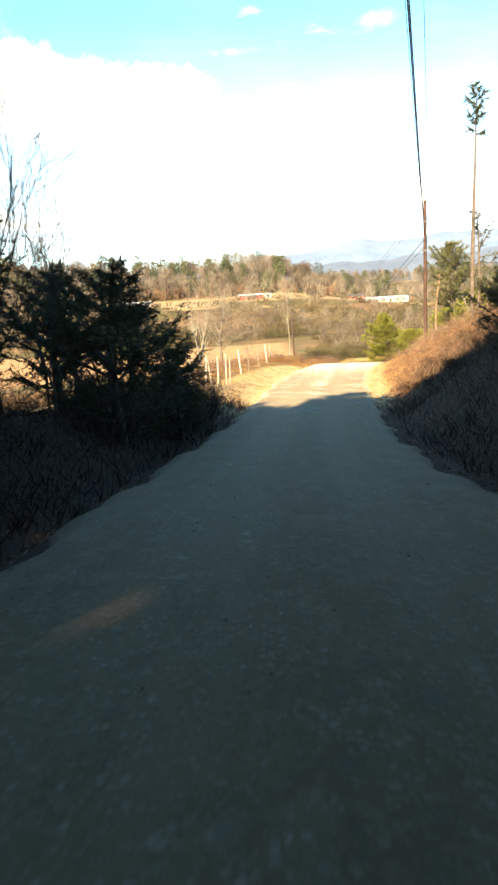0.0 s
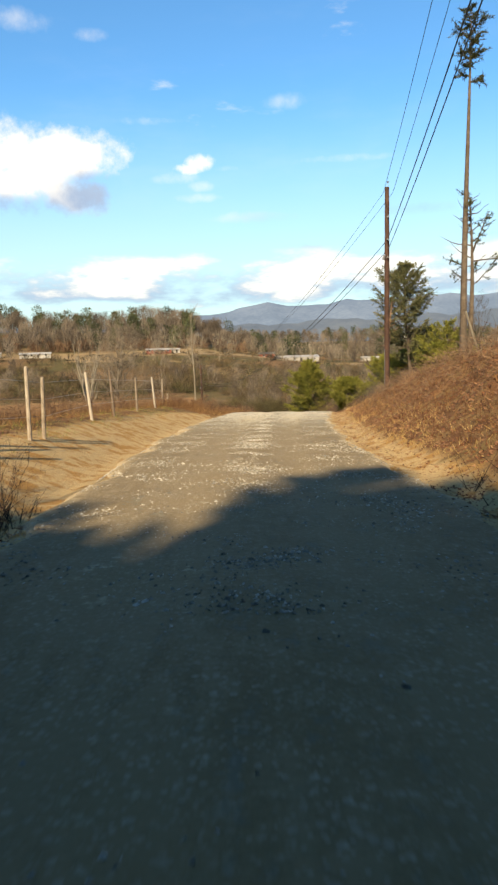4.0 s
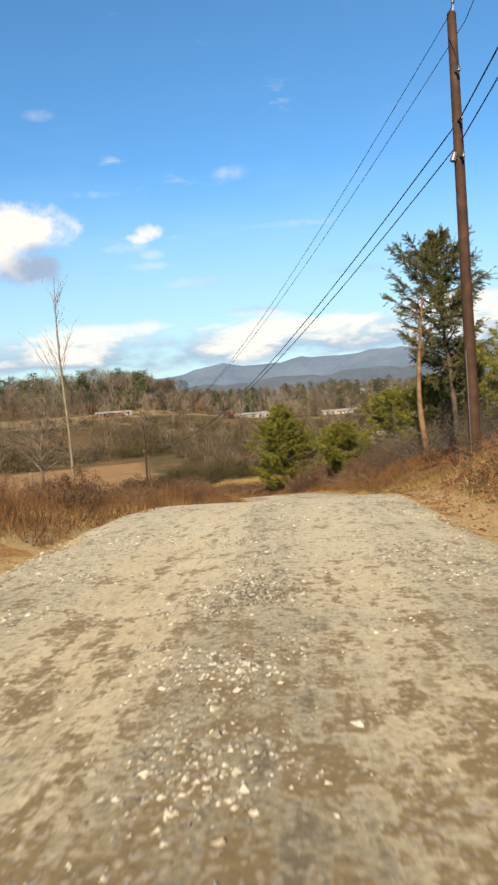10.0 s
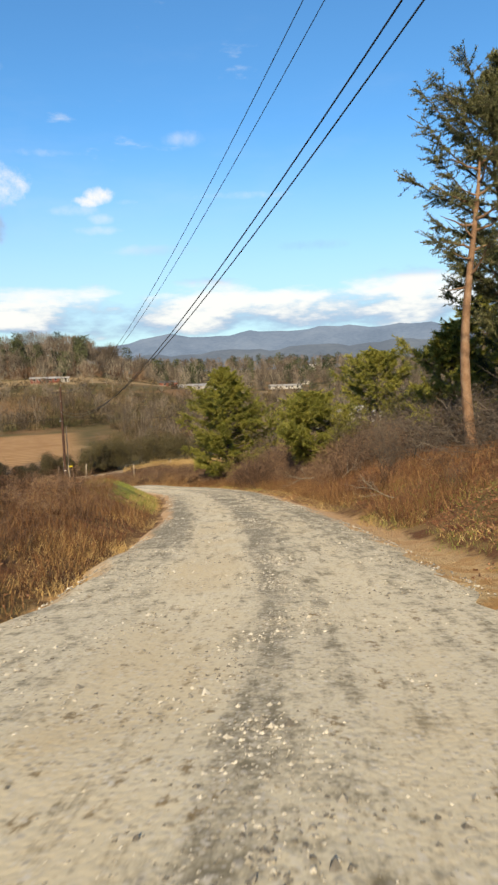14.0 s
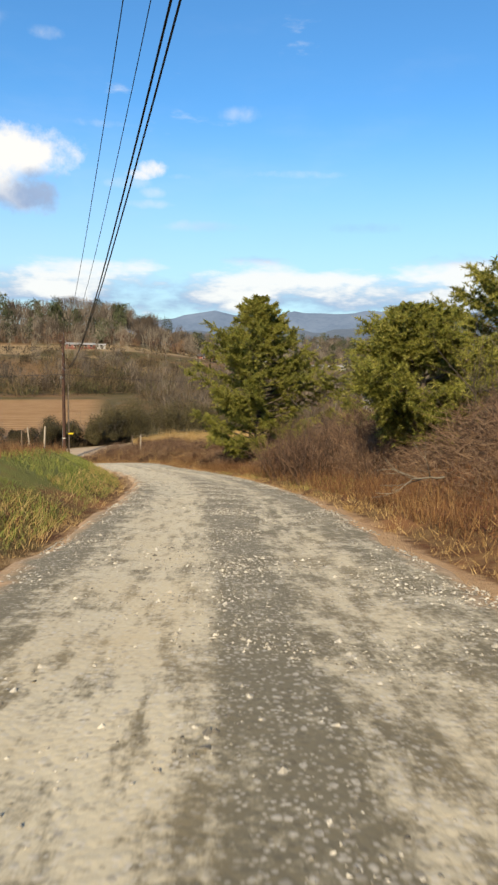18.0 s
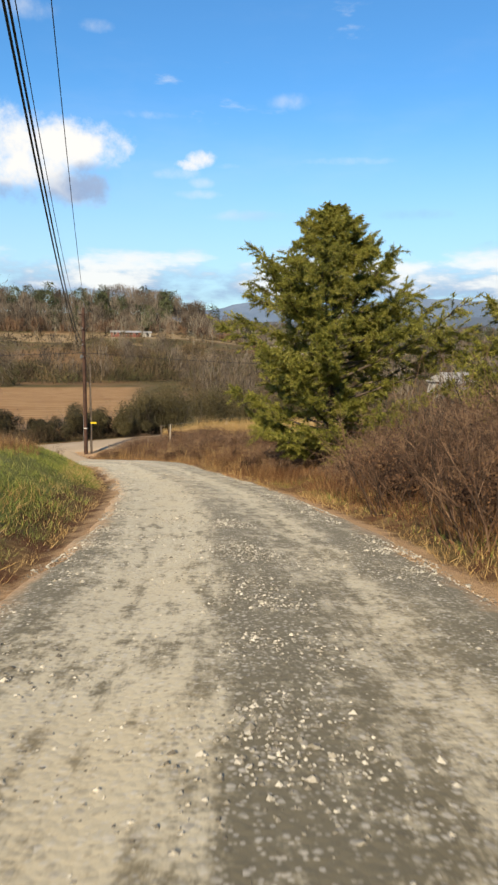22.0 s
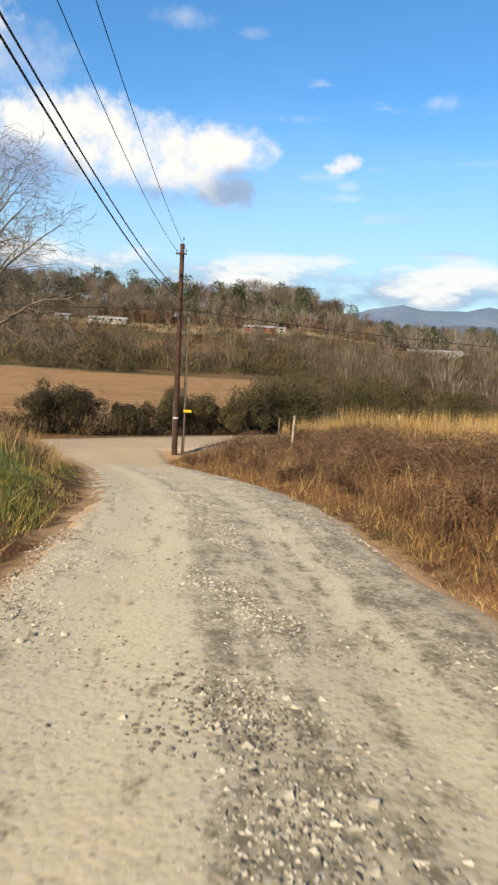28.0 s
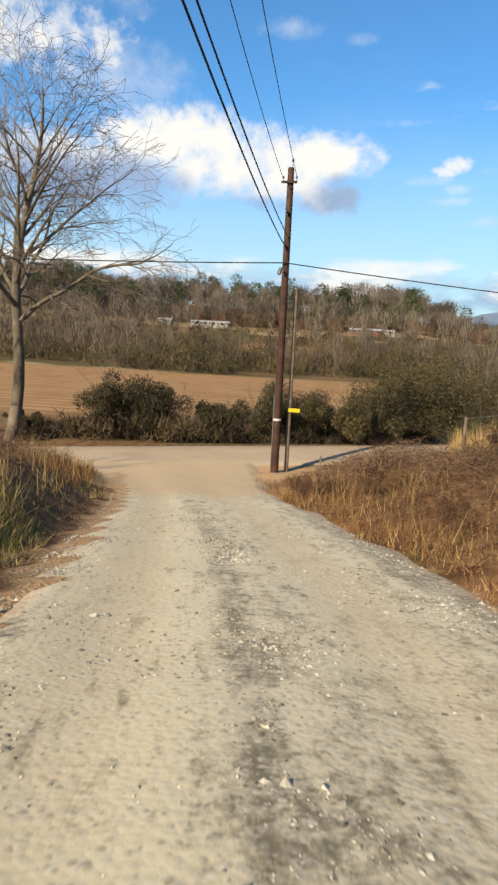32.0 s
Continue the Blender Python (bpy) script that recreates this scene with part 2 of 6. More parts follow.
M_GREEN = material("green_grass", [(0.12, 0.165, 0.03), (0.26, 0.32, 0.06), (0.5, 0.48, 0.14)], 0.6, 6.0, 0.8, 0, island=0.4, translucent=0.25)
M_LITTER = material("leaf_litter", [(0.14, 0.055, 0.03), (0.28, 0.12, 0.06), (0.45, 0.25, 0.14)], 0.8, 8.0, 0.85, 0, island=0.45, translucent=0.1)
M_STONE = material("crushed_stone", [(0.16, 0.145, 0.12), (0.38, 0.355, 0.295), (0.72, 0.68, 0.58)], 1.0, 25.0, 0.85, 0.2, 0.004, island=0.5)
M_POLE = material("creosoted_pole_wood", [(0.028, 0.014, 0.01), (0.075, 0.036, 0.024), (0.16, 0.082, 0.054)], 2.5, 40.0, 0.8, 0.5, 0.01)
M_WOODGREY = material("weathered_post_wood", [(0.2, 0.15, 0.11), (0.42, 0.35, 0.27), (0.62, 0.55, 0.45)], 4.0, 40.0, 0.9, 0.5, 0.01, objects=0.5)
M_METAL = material("grey_metal", [(0.16, 0.17, 0.18), (0.3, 0.31, 0.32), (0.42, 0.43, 0.44)], 6.0, 60.0, 0.45, 0.1, 0.002, metal=0.7)
M_WIRE = material("black_cable", [(0.012, 0.012, 0.014), (0.02, 0.02, 0.022), (0.035, 0.035, 0.035)], 2.0, 30.0, 0.6, 0)
M_WHITE = material("white_paint", [(0.62, 0.62, 0.6), (0.76, 0.76, 0.73), (0.84, 0.84, 0.82)], 0.5, 6.0, 0.6, 0.1, 0.01)
M_HOUSE = material("grimy_white_siding", [(0.42, 0.4, 0.36), (0.52, 0.5, 0.46), (0.6, 0.58, 0.54)], 0.5, 6.0, 0.7, 0.1, 0.01)
M_YELLOW = material("yellow_plate", [(0.65, 0.5, 0.02), (0.8, 0.62, 0.03), (0.85, 0.7, 0.06)], 3.0, 40.0, 0.5, 0)
M_REDWALL = material("rust_red_siding", [(0.2, 0.06, 0.04), (0.32, 0.1, 0.07), (0.42, 0.17, 0.12)], 0.4, 3.0, 0.8, 0.1)
M_ROOFW = material("pale_metal_roof", [(0.4, 0.39, 0.37), (0.52, 0.51, 0.48), (0.64, 0.63, 0.6)], 0.3, 4.0, 0.45, 0.1)
M_ROOFD = material("dark_shingles", [(0.06, 0.055, 0.05), (0.11, 0.1, 0.095), (0.17, 0.16, 0.15)], 0.4, 5.0, 0.9, 0.1)
M_PANE = material("dark_window_glass", [(0.015, 0.018, 0.02), (0.03, 0.035, 0.04), (0.05, 0.055, 0.06)], 1.0, 8.0, 0.1, 0, spec=0.6)
# Both ridge colours carry the blue of distance haze, no air is modelled.
M_RIDGE = material("haze_blue_ridge", [(0.135, 0.205, 0.315), (0.19, 0.27, 0.4), (0.26, 0.345, 0.475)], 0.004, 0.05, 1.0, 0, spec=0.0)
M_RIDGE2 = material("hazed_wooded_ridge", [(0.115, 0.16, 0.23), (0.16, 0.21, 0.285), (0.215, 0.265, 0.325)], 0.006, 0.06, 1.0, 0, spec=0.0)


# ---- plan of the road and the land ----
RY = np.array([-60, -30, -6.5, 3.5, 10.3, 18.7, 28.9, 36.5, 45.9, 49, 54, 60.3, 66, 76.4, 83.3, 90.4, 95.5, 104, 110, 117, 123, 129, 133], float)
RX = np.array([3.5, 4.6, 5.2, 5.6, 6.2, 7.3, 8.8, 10.2, 12.5, 13.5, 15.1, 16.5, 17.5, 19.0, 19.55, 19.5, 19.1, 17.8, 16.1, 13.9, 11.7, 9.2, 7.4], float)
RZ = np.array([10.0, 5.6, 2.63, 1.09, 0.2, -0.55, -1.2, -1.62, -2.2, -2.6, -3.5, -4.34, -5.07, -6.4, -7.4, -8.4, -9.15, -10.2, -11.15, -12.3, -13.3, -14.1, -14.35], float)
HALF = 2.3
# distance of the gravel's left and right edge from the centre line, and of the crown between the wheel tracks
EDGE_Y = np.array([-60, 15, 28, 40, 50, 58, 66, 80, 100, 110, 120, 133], float)
EDGE_L = np.array([2.3, 2.4, 2.9, 3.0, 3.05, 2.6, 2.0, 1.85, 1.7, 1.75, 1.85, 2.1], float)
EDGE_R = np.array([2.3, 2.1, 1.75, 1.75, 1.8, 1.9, 1.9, 1.85, 1.85, 2.15, 2.15, 2.2], float)
CROWN_Y, CROWN_D = np.array([0, 15, 25, 48, 64, 133], float), np.array([0, -0.2, -0.5, -0.5, 0, 0], float)
_fy = np.arange(-60, 133.01, 0.5)
_k = np.hanning(13) / np.hanning(13).sum()


def _soft(v):
    f = np.interp(_fy, RY, v)
    return np.convolve(np.pad(f, 6, mode="reflect", reflect_type="odd"), _k, "valid")


_fx, _fz = _soft(RX), _soft(RZ)


def road_x(y):
    return np.interp(y, _fy, _fx)


def road_z(y):
    return np.interp(y, _fy, _fz)


def edge_l(y):
    return np.interp(y, EDGE_Y, EDGE_L)


def edge_r(y):
    return np.interp(y, EDGE_Y, EDGE_R)


def crown_at(y):
    return np.interp(y, CROWN_Y, CROWN_D)


def step(v, lo, hi):
    s = np.clip((v - lo) / (hi - lo), 0, 1)
    return s * s * (3 - 2 * s)


def ripple(x, y, size, seed=0.0):
    """A cheap smooth unevenness, about -1 to 1."""
    a, b = x / size + seed, y / size - seed * 1.7
    return (np.sin(a * 2.1 + 1.3 * np.sin(b * 1.7)) + np.sin(b * 2.6 + 1.1 * np.sin(a * 1.9 + 0.7)) + np.sin((a + b) * 1.4 + 2.0)) / 3


BANK_Y = np.array([-60, 0, 20, 30, 40, 47, 53, 65, 80, 94, 105, 117, 126, 133], float)
BANK_R = np.array([3.5, 3.3, 3.2, 2.3, 1.6, 1.4, 1.4, 1.45, 1.0, 0.6, 0.9, 1.6, 1.2, 0.0], float)
BANK_L = np.array([1.3, 1.2, 0.7, 0.7, 0.6, 0.5, 0.45, 0.7, 1.0, 1.0, 0.9, 0.9, 0.3, 0.0], float)
CROSS_P, CROSS_D = np.array((7.0, 135.0)), np.array((0.91, 0.41))
CROSS_D = CROSS_D / np.hypot(*CROSS_D)
CROSS_N = np.array((-CROSS_D[1], CROSS_D[0]))


def valley(x, y):
    z = -15.0 + 0.5 * ripple(x, y, 60, 0.4)
    left = 1 - step(x + 0.12 * (y - 400), 20, 120)
    z = z + left * (12.5 * step(y, 250, 415) + 16 * step(y, 430, 540))
    z = z + (1 - left) * (2.5 * step(y, 300, 420) + 14 * step(y, 480, 700))
    z = z + 9 * step(-x, 60, 260) * step(y, 150, 330)
    z = z + 22 * step(x, 70, 200) * (1 - step(y, 160, 420))
    far = step(np.hypot(x, y - 100), 600, 1500)
    return z * (1 - far) + far * (-12 + 8 * ripple(x, y, 400, 1.0))


def land(x, y):
    yc = np.clip(y, -60, 133)
    cx, cz = road_x(yc), road_z(yc)
    d = x - cx
    r, l = np.maximum(d - edge_r(yc) + HALF, 0), np.maximum(-d - edge_l(yc) + HALF, 0)
    ar, al = np.interp(yc, BANK_Y, BANK_R), np.interp(yc, BANK_Y, BANK_L)
    near = cz + ar * step(r, 2.7, 7.4) + al * step(l, 2.6, 5.2)
    near = near - 0.10 * step(r, 2.3, 2.7) * (1 - step(r, 2.8, 3.4)) - 0.1 * step(l, 2.3, 2.7) * (1 - step(l, 2.8, 3.4))
    near = near + 0.1 * np.maximum(r - 7.4, 0) * np.interp(yc, [15, 35, 55, 70, 90, 105, 125], [1, 0.6, 0.6, 1, 0.9, 0.25, 0])
    near = near - 0.16 * np.maximum(l - 6.5, 0) * np.interp(yc, [-20, 10, 30], [0.0, 0.6, 1.0])
    calm = np.where(d < 0, np.interp(yc, [15, 20, 46, 54], [1, 0.2, 0.2, 1]), 1.0)
    near = near + (0.10 + 0.12 * step(r, 4, 6)) * ripple(x, y, 1.7, 0.2) * step(r + l, 3.0, 5.0) * calm + 0.035 * calm * ripple(x, y, 0.45, 0.9) * step(r + l, 2.9, 4.0)
    v = valley(x, y)
    near = np.where(d < 0, np.maximum(near, np.minimum(v, cz)), near)
    wide = 1 - step(l, 30, 90)
    wide = np.where(d > 0, 1 - step(r, 22, 70), wide)
    w = wide * (1 - step(y, 131, 150))
    z = near * w + v * (1 - w)
    # the cross road's level bed
    s = (x - CROSS_P[0]) * CROSS_N[0] + (y - CROSS_P[1]) * CROSS_N[1]
    along = (x - CROSS_P[0]) * CROSS_D[0] + (y - CROSS_P[1]) * CROSS_D[1]
    bed = (1 - step(np.abs(s), 3.2, 6.5)) * (1 - step(np.abs(along), 60, 110))
    return z * (1 - bed) + bed * (-14.45 + 0.02 * along)


def land_at(x, y):
    return float(land(np.array([x], float), np.array([y], float))[0])


# ---- mesh helpers ----
def mesh_np(name, verts, faces, mats, smooth_faces=False, mat_ids=None, uv=None):
    """A mesh from arrays: verts (n, 3), faces (m, 3) or (m, 4)."""
    verts, faces = np.asarray(verts, np.float32), np.asarray(faces, np.int32)
    me = bpy.data.meshes.new(name)
    n, k = faces.shape
    me.vertices.add(len(verts))
    me.vertices.foreach_set("co", verts.ravel())
    me.loops.add(n * k)
    me.loops.foreach_set("vertex_index", faces.ravel())
    me.polygons.add(n)
    me.polygons.foreach_set("loop_start", np.arange(0, n * k, k, dtype=np.int32))
    me.polygons.foreach_set("use_smooth", np.full(n, smooth_faces, dtype=bool))
    for m in mats:
        me.materials.append(m)
    if mat_ids is not None:
        me.polygons.foreach_set("material_index", np.asarray(mat_ids, np.int32))
    if uv is not None:
        lay = me.uv_layers.new(name="strip")
        lay.data.foreach_set("uv", np.asarray(uv, np.float32)[faces.ravel()].ravel())
    me.update(calc_edges=True)
    return me


def part(name, data, mat=None, parent=None, label="", m=None):
    """A mesh or a bmesh as one object under a thing or a part."""
    if isinstance(data, bmesh.types.BMesh):
        me = bpy.data.meshes.new(name)
        data.to_mesh(me)
        data.free()
        data = me
    if mat is not None and not len(data.materials):
        data.materials.append(mat)
    ob = new(name, data)
    if parent is not None:
        ob.parent = parent
    if m is not None:
        ob.matrix_basis = m
    return tagged(ob, label) if label else ob


def thing(name, place, label, category, group="", turn=0.0, size=1.0, kind=""):
    ob = new(name)
    ob.empty_display_size = 0.3
    ob.matrix_basis = pose(*place, 0, 0, turn) @ Matrix.Scale(size, 4)
    return tagged(ob, label, category, group, kind)


def tubes(segs, sides=4):
    """Tapered prisms for segments (m, 8): two ends and two radii."""
    s = np.asarray(segs, np.float64)
    a, b, ra, rb = s[:, 0:3], s[:, 3:6], s[:, 6], s[:, 7]
    w = b - a
    w /= np.maximum(np.linalg.norm(w, axis=1, keepdims=True), 1e-6)
    h = np.where(np.abs(w[:, 2:3]) > 0.9, np.array([[1.0, 0, 0]]), np.array([[0, 0, 1.0]]))
    u = np.cross(w, h)
    u /= np.linalg.norm(u, axis=1, keepdims=True)
    v = np.cross(w, u)
    ang = np.arange(sides) * 2 * np.pi / sides
    ring = u[:, None, :] * np.cos(ang)[None, :, None] + v[:, None, :] * np.sin(ang)[None, :, None]
    lo, hi = a[:, None, :] + ring * ra[:, None, None], b[:, None, :] + ring * rb[:, None, None]
    verts = np.concatenate([lo, hi], 1).reshape(-1, 3)
    base = (np.arange(len(s)) * 2 * sides)[:, None]
    quads = [np.stack([i, (i + 1) % sides, sides + (i + 1) % sides, sides + i]) for i in range(sides)]
    faces = (base[:, :, None] + np.array(quads)[None, :, :]).reshape(-1, 4)
    return verts, faces


def blades(base, tip, width, rng):
    """Slim triangles from base to tip."""
    n = len(base)
    side = rng.normal(size=(n, 3))
    side -= (side * (tip - base)).sum(1, keepdims=True) * (tip - base) / np.maximum(((tip - base) ** 2).sum(1, keepdims=True), 1e-9)
    side /= np.maximum(np.linalg.norm(side, axis=1, keepdims=True), 1e-6)
    w = np.broadcast_to(np.asarray(width, float).reshape(-1, 1), (n, 1))
    verts = np.stack([base - side * w / 2, base + side * w / 2, tip], 1).reshape(-1, 3)
    return verts, np.arange(3 * n).reshape(-1, 3)


def lathe(profile, sides=12):
    """A turned body from (radius, height) pairs."""
    bm = bmesh.new()
    rings = []
    for r, z in profile:
        rings.append([bm.verts.new((r * math.cos(i * 2 * math.pi / sides), r * math.sin(i * 2 * math.pi / sides), z)) for i in range(sides)])
    for a, b in zip(rings, rings[1:]):
        for i in range(sides):
            bm.faces.new((a[i], a[(i + 1) % sides], b[(i + 1) % sides], b[i]))
    bm.faces.new(rings[-1])
    bm.faces.new(rings[0][::-1])
    return bm


def box(sx, sy, sz, bevel=0.0, base=True):
    bm = bmesh.new()
    bmesh.ops.create_cube(bm, size=1.0)
    bmesh.ops.scale(bm, vec=(sx, sy, sz), verts=bm.verts)
    if base:
        bmesh.ops.translate(bm, vec=(0, 0, sz / 2), verts=bm.verts)
    if bevel:
        bmesh.ops.bevel(bm, geom=bm.edges[:], offset=bevel, segments=1, affect="EDGES")
    return bm


# ---- ground ----
def ground_material():
    m = bpy.data.materials.new("field_and_bank_soil")
    m.use_nodes = True
    nt = m.node_tree
    bs = nt.nodes["Principled BSDF"]
    co = nt.nodes.new("ShaderNodeTexCoord").outputs["Object"]
    sp = nt.nodes.new("ShaderNodeSeparateXYZ")
    link(nt, co, sp.inputs[0])
    n1, n2, n3 = fbm(nt, co, 0.25, 6, 0.6), fbm(nt, co, 2.2, 6, 0.65), fbm(nt, co, 18.0, 5, 0.65)
    n0 = fbm(nt, co, 0.018, 5, 0.6)
    straw = blend(nt, n3.outputs["Fac"], (0.24, 0.13, 0.055), (0.46, 0.31, 0.14))
    rust = blend(nt, n3.outputs["Fac"], (0.09, 0.04, 0.022), (0.3, 0.14, 0.065))
    soil = blend(nt, smooth(nt, n2.outputs["Fac"], 0.4, 0.62), rust, straw)
    clay = blend(nt, n3.outputs["Fac"], (0.32, 0.13, 0.05), (0.55, 0.3, 0.14))
    near_c = blend(nt, smooth(nt, n1.outputs["Fac"], 0.56, 0.66), soil, clay)
    green = blend(nt, n3.outputs["Fac"], (0.09, 0.1, 0.03), (0.2, 0.19, 0.07))
    near_c = blend(nt, op(nt, "MULTIPLY", smooth(nt, n1.outputs["Fac"], 0.47, 0.36), 0.5), near_c, green)
    # far pasture: olive and tan patches, and the mown field of tan stubble
    olive = blend(nt, n2.outputs["Fac"], (0.095, 0.082, 0.034), (0.185, 0.15, 0.062))
    tan = blend(nt, n2.outputs["Fac"], (0.4, 0.27, 0.14), (0.56, 0.42, 0.24))
    brown = blend(nt, n2.outputs["Fac"], (0.12, 0.077, 0.043), (0.22, 0.145, 0.078))
    far_c = blend(nt, smooth(nt, n0.outputs["Fac"], 0.40, 0.5), blend(nt, n1.outputs["Fac"], brown, (0.4, 0.24, 0.12)), olive)
    far_c = blend(nt, smooth(nt, n0.outputs["Fac"], 0.53, 0.6), far_c, tan)
    fy = op(nt, "MULTIPLY", smooth(nt, sp.outputs["Y"], 150, 156), op(nt, "SUBTRACT", 1.0, smooth(nt, sp.outputs["Y"], 222, 230)))
    fx = op(nt, "MULTIPLY", smooth(nt, sp.outputs["X"], -110, -104), op(nt, "SUBTRACT", 1.0, smooth(nt, sp.outputs["X"], 12, 18)))
    rows = nt.nodes.new("ShaderNodeTexWave")
    rows.bands_direction, rows.inputs["Scale"].default_value, rows.inputs["Distortion"].default_value = "Y", 0.12, 2.0
    link(nt, co, rows.inputs["Vector"])
    stub = blend(nt, op(nt, "MULTIPLY", rows.outputs["Fac"], smooth(nt, n1.outputs["Fac"], 0.25, 0.6)), (0.4, 0.22, 0.1), (0.6, 0.39, 0.2))
    far_c = blend(nt, op(nt, "MULTIPLY", fx, fy), far_c, stub)
    hill = op(nt, "MULTIPLY", smooth(nt, sp.outputs["Y"], 385, 395), op(nt, "SUBTRACT", 1.0, smooth(nt, sp.outputs["Y"], 432, 440)))
    far_c = blend(nt, op(nt, "MULTIPLY", hill, 0.8), far_c, tan)
    at = nt.nodes.new("ShaderNodeAttribute")
    at.attribute_name = "sand"
    sandy = blend(nt, n3.outputs["Fac"], (0.5, 0.32, 0.13), (0.98, 0.74, 0.4))
    sandy = blend(nt, smooth(nt, n2.outputs["Fac"], 0.47, 0.6), sandy, blend(nt, n3.outputs["Fac"], (0.34, 0.165, 0.05), (0.78, 0.45, 0.16)))
    ochre = blend(nt, n3.outputs["Fac"], (0.46, 0.25, 0.11), (1.0, 0.7, 0.42))
    sandy = blend(nt, smooth(nt, sp.outputs["Y"], 50, 66), sandy, ochre)
    mix_f = smooth(nt, op(nt, "ADD", at.outputs["Fac"], op(nt, "MULTIPLY", op(nt, "SUBTRACT", n2.outputs["Fac"], 0.5), 1.3)), 0.25, 0.75)
    near_c = blend(nt, mix_f, near_c, sandy)
    # Leaf-soil colour kept dark along the shaded stretch, which deepens the grove's shade.
    shade_mould = blend(nt, n3.outputs["Fac"], (0.035, 0.022, 0.014), (0.15, 0.085, 0.05))
    near_c = blend(nt, op(nt, "SUBTRACT", 1.0, smooth(nt, op(nt, "ADD", sp.outputs["Y"], op(nt, "MULTIPLY", n1.outputs["Fac"], 6.0)), 17, 23)), near_c, shade_mould)
    turf_at = nt.nodes.new("ShaderNodeAttribute")
    turf_at.attribute_name = "turf"
    lawn = blend(nt, n3.outputs["Fac"], (0.18, 0.2, 0.05), (0.42, 0.4, 0.12))
    near_c = blend(nt, smooth(nt, op(nt, "ADD", turf_at.outputs["Fac"], op(nt, "MULTIPLY", op(nt, "SUBTRACT", n2.outputs["Fac"], 0.5), 1.0)), 0.3, 0.7), near_c, lawn)
    c = blend(nt, smooth(nt, sp.outputs["Y"], 136, 146), near_c, far_c)
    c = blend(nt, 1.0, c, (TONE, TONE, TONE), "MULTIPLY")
    link(nt, c, bs.inputs["Base Color"])
    bs.inputs["Roughness"].default_value, bs.inputs["Specular IOR Level"].default_value = 0.95, 0.1
    b = nt.nodes.new("ShaderNodeBump")
    b.inputs["Strength"].default_value, b.inputs["Distance"].default_value = 0.8, 0.06
    link(nt, n3.outputs["Fac"], b.inputs["Height"])
    link(nt, b.outputs[0], bs.inputs["Normal"])
    return m


def spread(lo, hi, stepping, far, growth=1.16):
    mid = list(np.arange(lo, hi + 1e-6, stepping))
    out, s, v = [], stepping, hi
    while v < far:
        s *= growth
        v += s
        out.append(v)
    back, s, v = [], stepping, lo
    while v > -far:
        s *= growth
        v -= s
        back.append(v)
    return np.array(back[::-1] + mid + out)


gx, gy = spread(-8, 40, 0.4, 4200), spread(-14, 142, 0.52, 4200)
GX, GY = np.meshgrid(gx, gy)
GZ = land(GX.ravel(), GY.ravel()).reshape(GX.shape)
on_road = (GX - road_x(GY) < edge_r(GY) - 0.2) & (GX - road_x(GY) > 0.2 - edge_l(GY)) & (GY > -58) & (GY < 132)
GZ = GZ - np.where(on_road, 0.12, 0.0)
nx, ny = len(gx), len(gy)
idx = np.arange(nx * ny).reshape(ny, nx)
quads = np.stack([idx[:-1, :-1], idx[:-1, 1:], idx[1:, 1:], idx[1:, :-1]], -1).reshape(-1, 4)
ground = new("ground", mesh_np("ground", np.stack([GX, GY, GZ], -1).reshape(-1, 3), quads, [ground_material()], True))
# sandy clay shoulder beside the gravel, widest on the left before the crest
gd = GX - road_x(np.clip(GY, -60, 133))
left_w = np.interp(GY, [15, 22, 40, 48, 58, 66, 80, 100, 120], [3.2, 5.6, 5.4, 4.2, 3.3, 2.55, 2.4, 2.25, 2.4])
right_w = edge_r(GY) + np.interp(GY, [15, 25, 50, 60, 70], [0.9, 1.1, 1.1, 0.8, 0.55])
sand = np.where(gd < 0, 1 - step(-gd, left_w - 0.9, left_w + 0.3), 1 - step(gd, right_w - 0.5, right_w + 0.3)) * (1 - step(GY, 131, 137))
sand = sand * step(GY, 13, 21)
sand = np.maximum(sand, (1 - step(np.hypot(GX - 9.0, GY - 129.5), 5.5, 8.5)))
att = ground.data.attributes.new("sand", "FLOAT", "POINT")
att.data.foreach_set("value", sand.ravel().astype(np.float32))
turf = step(-gd, left_w + 0.2, left_w + 0.9) * (1 - step(-gd, 8, 11)) * step(GY, 70, 80) * (1 - step(GY, 108, 118))
att = ground.data.attributes.new("turf", "FLOAT", "POINT")
att.data.foreach_set("value", turf.ravel().astype(np.float32))
tagged(ground, "rough brown winter grassland over rolling clay ground", "ground", kind="structure")


